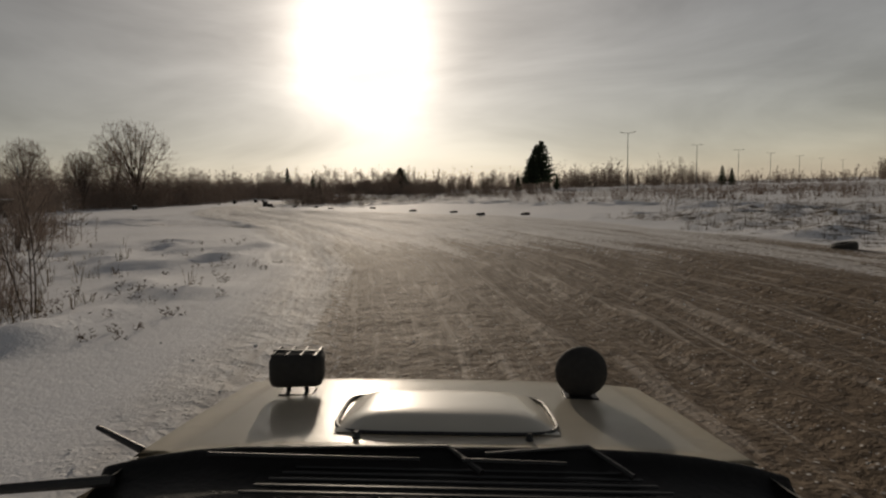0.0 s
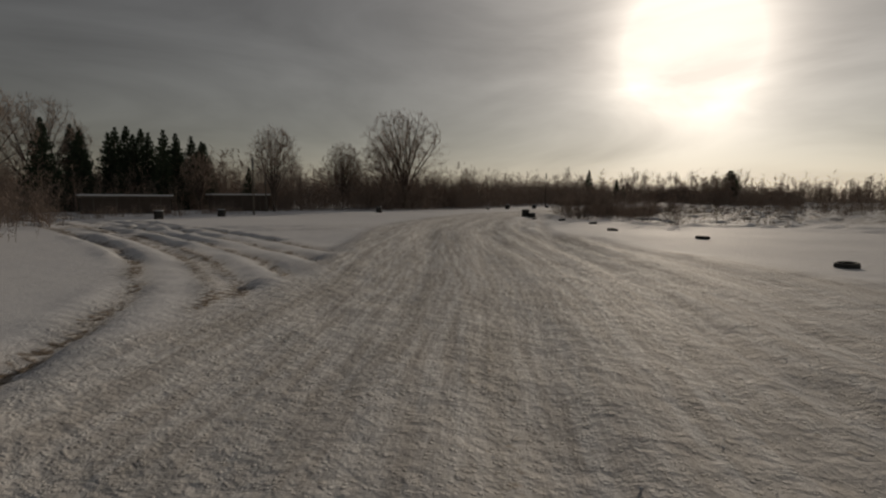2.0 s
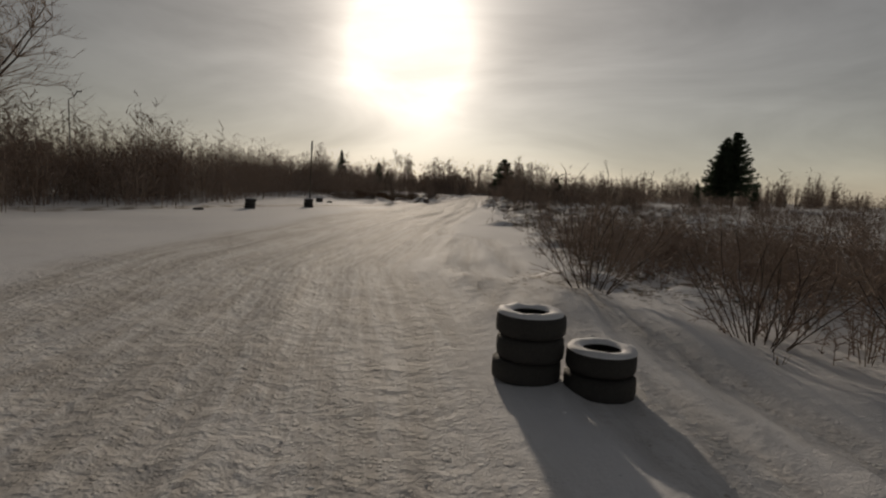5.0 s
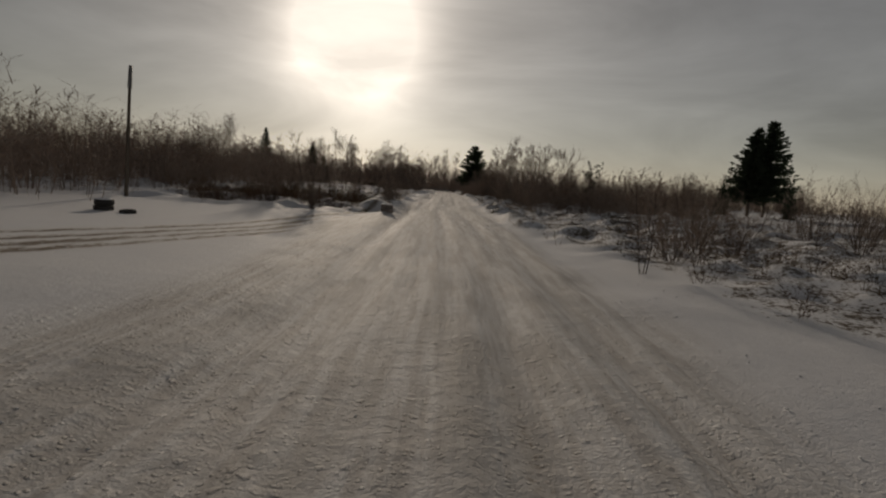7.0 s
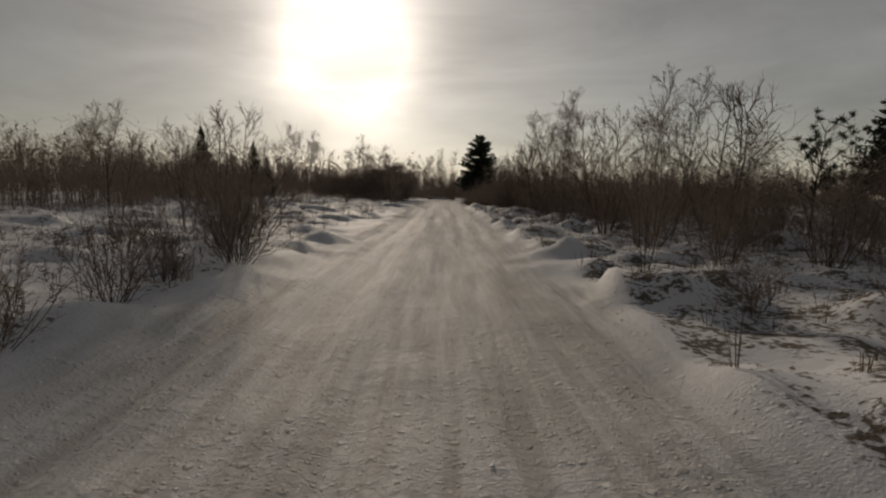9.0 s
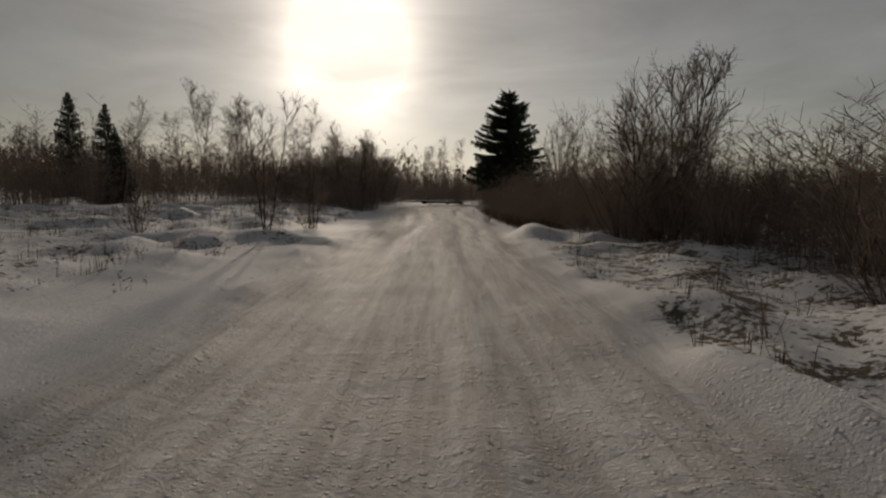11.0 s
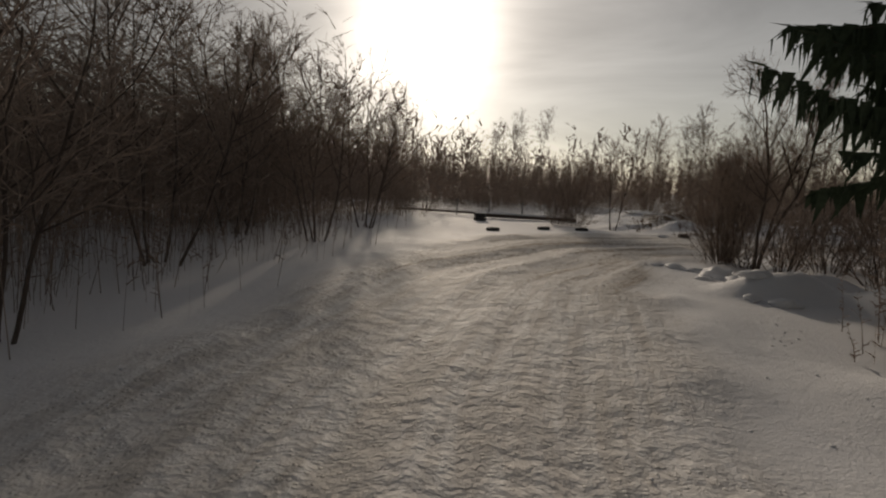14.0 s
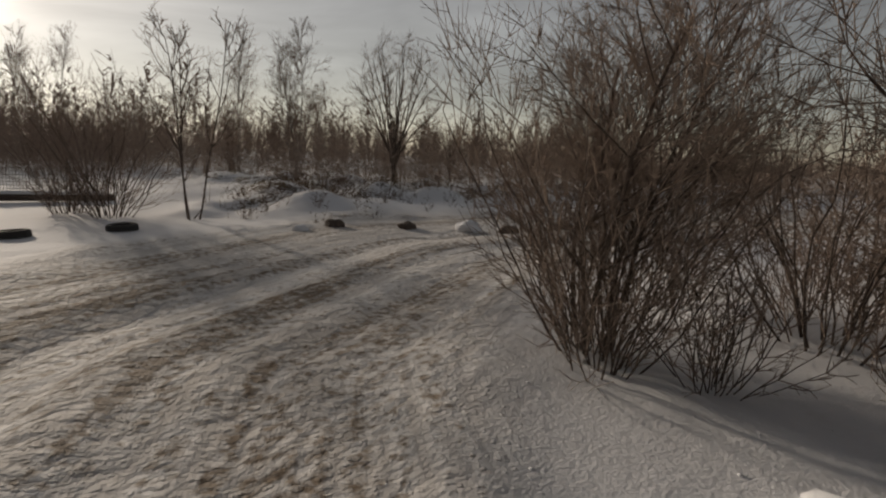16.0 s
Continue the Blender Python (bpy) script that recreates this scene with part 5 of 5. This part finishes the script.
def snow_lump(x, y, size, seed):
    """An angular block of ploughed snow, settled at its foot."""
    bm = bmesh.new()
    bmesh.ops.create_icosphere(bm, subdivisions=3, radius=1.0)
    turn = Matrix.Rotation(seed * 2.1, 3, "Z")
    for v in bm.verts:
        c = v.co.copy()
        k = 0.85 + 0.38 * noise.noise(c * 1.5 + Vector((seed, 0, 0))) + 0.10 * noise.noise(c * 5 + Vector((0, seed, 0)))
        v.co = turn @ Vector((c.x * k * size * 1.25, c.y * k * size * 0.9, max(c.z * k, -0.4) * size * 0.5))
    for f in bm.faces:
        f.smooth = True
    me = bpy.data.meshes.new("snow_lump")
    bm.to_mesh(me)
    bm.free()
    me.materials.append(SNOW)
    ob = new("snow_lump", me)
    ob.location = (x, y, level(x, y) + 0.02 * size)
    return tagged(ob, "broken block of ploughed snow on the verge", "snow lump", "lumps of ploughed snow")


for k, (x, y, s) in enumerate(((-20.7, 206.9, 0.16), (-20.4, 206.5, 0.22), (-20.1, 206.2, 0.18), (-20.0, 205.5, 0.26), (-19.7, 206.0, 0.34), (-20.3, 205.1, 0.15),
                                (-19.7, 205.1, 0.24), (-19.9, 203.9, 0.22), (-20.2, 203.3, 0.17), (-19.8, 203.0, 0.24), (-18.6, 205.5, 0.36))):
    snow_lump(x, y, s, 1.7 + k * 2.3)


# ---- the off-road car's front, standing at the start of the track ----
CREAM = material("cream_paint", (0.62, 0.585, 0.50), 0.34, vary=0.08, scale=3, bump=0.015, fine=8, coat=0.45)
BLACKP = material("black_plastic", (0.018, 0.018, 0.018), 0.5, vary=0.2, scale=8, bump=0.15)
DARKMETAL = material("dark_metal", (0.05, 0.05, 0.05), 0.4, 0.8, vary=0.2)
CANVAS = material("lamp_cover", (0.03, 0.028, 0.027), 0.8, vary=0.25, scale=10, bump=0.3)

car = thing("off_road_car", "cream off-road car with a bonnet scoop and two covered lamps", "car", at=(-0.06, 0, 0.01))
car.rotation_euler = (0, radians(2.6), radians(1.07))


def sheet(bm, rows):
    """Quads between rows of corners."""
    made = [[bm.verts.new(p) for p in row] for row in rows]
    for a, b in zip(made[:-1], made[1:]):
        for k in range(len(a) - 1):
            bm.faces.new((a[k], a[k + 1], b[k + 1], b[k]))
    for f in bm.faces:
        f.smooth = True
    return bm


def bonnet_z(x, y):
    """Height of the bonnet: it falls gently to the front and rounds off to the sides."""
    t = (y - 1.15) / 0.73
    return 0.985 - 0.055 * t - 0.025 * t * t - 0.022 * (abs(x - 0.02) / 0.66) ** 4


def bonnet_half(y):
    t = min(max((y - 1.15) / 0.73, 0), 1)
    return 0.69 - 0.055 * t


bm = bmesh.new()
rows = []
for j in range(17):
    y = 1.15 + 0.73 * j / 16
    half = bonnet_half(y)
    rows.append([(0.02 + half * (k / 12 * 2 - 1), y, bonnet_z(0.02 + half * (k / 12 * 2 - 1), y) - (0.05 * max(0, (j - 14) / 2) ** 2)) for k in range(13)])
sheet(bm, rows)
bmesh.ops.solidify(bm, geom=bm.faces[:], thickness=0.02)
bonnet = part("bonnet", bm, CREAM, car)

bm = bmesh.new()
rows = []
for j in range(11):
    v = j / 10
    y = 1.245 + 0.31 * v
    wide = 0.27 - 0.02 * v
    row = []
    for k in range(17):
        u = k / 16 * 2 - 1
        rise = 0.036 * (1 - abs(u) ** 6) * (1 - abs(2 * v - 1) ** 6)
        x = 0.02 + wide * u
        row.append((x, y, bonnet_z(x, y) + 0.003 + rise))
    rows.append(row)
sheet(bm, rows)
part("scoop", bm, CREAM, bonnet, "raised cream air scoop")
bm = bmesh.new()
for k in range(40):
    a, b = 2 * math.pi * k / 40, 2 * math.pi * (k + 1) / 40

    def rim(t):
        c, s = math.cos(t), math.sin(t)
        x = 0.02 + 0.275 * math.copysign(abs(c) ** 0.35, c)
        y = 1.40 + 0.16 * math.copysign(abs(s) ** 0.35, s)
        return (x, y, bonnet_z(x, y) + 0.004)
    rod(bm, rim(a), rim(b), 0.005, 0.005, 5)
part("scoop_seal", bm, BLACKP, bonnet, "black rubber seal round the scoop")
for x in (-0.19, 0.21):
    bm = bmesh.new()
    rod(bm, (x, 1.215, bonnet_z(x, 1.22) - 0.004), (x, 1.222, bonnet_z(x, 1.22) + 0.014), 0.011, 0.006, 10)
    part("washer_nozzle", bm, BLACKP, bonnet)


def bonnet_lamp(x, y, turn, round_):
    base = thing("bonnet_lamp", "", "")
    base.parent = car
    bm = bmesh.new()
    z = bonnet_z(x, y)
    if round_:
        made = bmesh.ops.create_uvsphere(bm, u_segments=24, v_segments=14, radius=0.078)["verts"]
        for v in made:
            v.co.y *= 0.62 if v.co.y < 0 else 0.35
    else:
        box(bm, (-0.078, -0.05, -0.05), (0.078, 0.06, 0.05), 0.022)
    for v in bm.verts:
        v.co = Matrix.Rotation(radians(turn), 3, "Z") @ v.co + Vector((x, y, z + 0.078))
    for f in bm.faces:
        f.smooth = True
    lampbody = part("lamp", bm, CANVAS, car, "black covered auxiliary lamp")
    bm = bmesh.new()
    for dx in (-0.03, 0.03):
        rod(bm, (x + dx, y, z - 0.002), (x + dx * 0.7, y, z + 0.04), 0.007, 0.007, 8)
    box(bm, (x - 0.05, y - 0.03, z - 0.004), (x + 0.05, y + 0.035, z + 0.006), 0.002)
    part("bracket", bm, DARKMETAL, lampbody, "bent dark metal bracket")
    if not round_:
        bm = bmesh.new()
        for k in range(4):
            rod(bm, (x - 0.062 + 0.041 * k, y - 0.045, z + 0.127), (x - 0.058 + 0.041 * k, y + 0.045, z + 0.127), 0.0045, 0.0045, 6)
        rod(bm, (x - 0.07, y, z + 0.128), (x + 0.07, y, z + 0.128), 0.005, 0.005, 6)
        part("grille_bar", bm, DARKMETAL, lampbody, "worn metal guard over the lamp")
    bpy.data.objects.remove(base)
    return lampbody


bonnet_lamp(-0.425, 1.60, 8, False)
bonnet_lamp(0.425, 1.60, -4, True)

# Wings, front and wheels
for side in (-1, 1):
    bm = bmesh.new()
    rows = []
    for j in range(15):
        y = 1.06 + 0.88 * j / 14
        half = bonnet_half(y) + 0.006
        drop = 0.012 + 0.05 * max(0, (j - 12) / 2) ** 2
        ztop = bonnet_z(0.02 + half * side, y) - drop
        prof = [(half, ztop), (half + 0.06, ztop - 0.035), (half + 0.10, ztop - 0.11), (half + 0.105, ztop - 0.30), (half + 0.09, 0.45)]
        arch = abs(y - 1.55) < 0.36
        if arch:
            low = 0.36 + math.sqrt(max(0, 0.37**2 - (y - 1.55) ** 2))
            prof = [(h, max(zz, low)) for h, zz in prof]
        rows.append([(0.02 + side * h, y, zz) for h, zz in prof])
    sheet(bm, rows)
    part("wing", bm, CREAM, car)
    wheel = part("wheel", tyre_bm(0.34, 0.20, 32), RUBBER, car)
    wheel.matrix_local = Matrix.Translation((0.02 + side * 0.73, 1.55, 0.34 + level(0, 1.5))) @ Matrix.Rotation(radians(90 * side), 4, "Y") @ Matrix.Translation((0, 0, -0.17))
    bm = bmesh.new()
    rod(bm, (0, 0, 0.03), (0, 0, 0.12), 0.21, 0.20, 24)
    part("rim", bm, STEEL, wheel)
bm = bmesh.new()
box(bm, (-0.62, 1.86, 0.52), (0.66, 1.90, 0.80), 0.02)
part("front_panel", bm, CREAM, car)
bm = bmesh.new()
box(bm, (-0.70, 1.90, 0.42), (0.74, 2.02, 0.56), 0.03)
part("bumper", bm, BLACKP, car)

# Scuttle, wipers and the stalk beside the bonnet
bm = bmesh.new()
rows = []
for y, drop in ((1.162, -0.004), (1.148, -0.006), (1.135, 0.006), (1.11, 0.020), (1.06, 0.026), (1.0, 0.022), (0.94, 0.016), (0.88, 0.02)):
    rows.append([(0.02 + 0.74 * (k / 16 * 2 - 1), y - 0.02 * abs(k / 8 - 1) ** 4, bonnet_z(0.02 + 0.69 * (k / 16 * 2 - 1), 1.15) - drop - 0.02 * abs(k / 8 - 1) ** 5) for k in range(17)])
sheet(bm, rows)
bmesh.ops.solidify(bm, geom=bm.faces[:], thickness=0.012)
part("scuttle", bm, BLACKP, car, "black scuttle panel with vents")
for k in range(5):
    bm = bmesh.new()
    y, z = 1.105 - 0.028 * k, 0.966 + 0.002 * k
    rod(bm, (-0.30 - 0.02 * k, y, z), (0.40 + 0.02 * k, y - 0.006, z - 0.002), 0.0035, 0.003, 6)
    part("vent_rib", bm, DARKMETAL, car)
for x0, x1, y0, y1 in ((-0.44, 0.02, 1.125, 1.150), (0.10, 0.33, 1.115, 1.158)):
    bm = bmesh.new()
    rod(bm, (x1 + 0.07, y0 - 0.05, 0.975), (x1, y1, 0.994), 0.007, 0.005, 6)
    rod(bm, (x1, y1, 0.994), (x0, y0 + 0.012, 0.990), 0.005, 0.004, 6)
    arm = part("wiper_arm", bm, BLACKP, car)
    bm = bmesh.new()
    rod(bm, (x0 - 0.05, y0 - 0.01, 0.986), (x1 - 0.06, y0 - 0.016, 0.984), 0.006, 0.005, 5)
    part("wiper_blade", bm, BLACKP, arm)
bm = bmesh.new()
rod(bm, (-0.67, 1.19, 0.955), (-0.80, 1.24, 0.985), 0.009, 0.006, 8)
part("stalk", bm, BLACKP, car, "short black stalk beside the bonnet")
bm = bmesh.new()
rod(bm, (-0.66, 1.06, 0.955), (-1.02, 1.03, 0.935), 0.012, 0.009, 8)
part("mirror_arm", bm, BLACKP, car, "black arm reaching out beside the windscreen")


# ---- broken snow along the track ----
def clod_mesh(count, seed):
    """Small lumps of broken snow, thick along the edges of the driven strip."""
    r = np.random.RandomState(seed)
    y = np.concatenate([r.uniform(1, 60, count), r.uniform(60, 150, count), r.uniform(150, 208, count)])
    base = np.array(ROAD, float)
    cx = np.interp(y, base[1:-5, 1], base[1:-5, 0])
    off = np.where(r.rand(len(y)) < 0.55, r.choice([-1, 1], len(y)) * r.normal(2.9, 0.5, len(y)), r.uniform(-3.2, 3.6, len(y)))
    x = cx + off
    z = lie(x, y)[0]
    n = len(x)
    size = 0.006 + 0.013 * r.rand(n) ** 3
    unit = np.array([(1, 0.2, 0), (-0.3, 1, 0.1), (-1, -0.1, 0), (0.2, -1, 0.1), (0.15, 0.1, 1), (0, 0, -0.6)])
    faces = np.array([(0, 1, 4), (1, 2, 4), (2, 3, 4), (3, 0, 4), (1, 0, 5), (2, 1, 5), (3, 2, 5), (0, 3, 5)])
    v = unit[None] * (0.7 + 0.6 * r.rand(n, 6, 1)) * size[:, None, None] * np.array([1.2, 1.0, 0.7])
    v = v + np.stack([x, y, z + size * 0.25], -1)[:, None]
    f = (faces[None] + (np.arange(n) * 6)[:, None, None]).reshape(-1, 3)
    return arrays_mesh("snow_clod", v.reshape(-1, 3), f, SNOW)


tagged(new("snow_clods", clod_mesh(1500, 71)), "small broken lumps of snow along the track", "snow", kind="stuff")
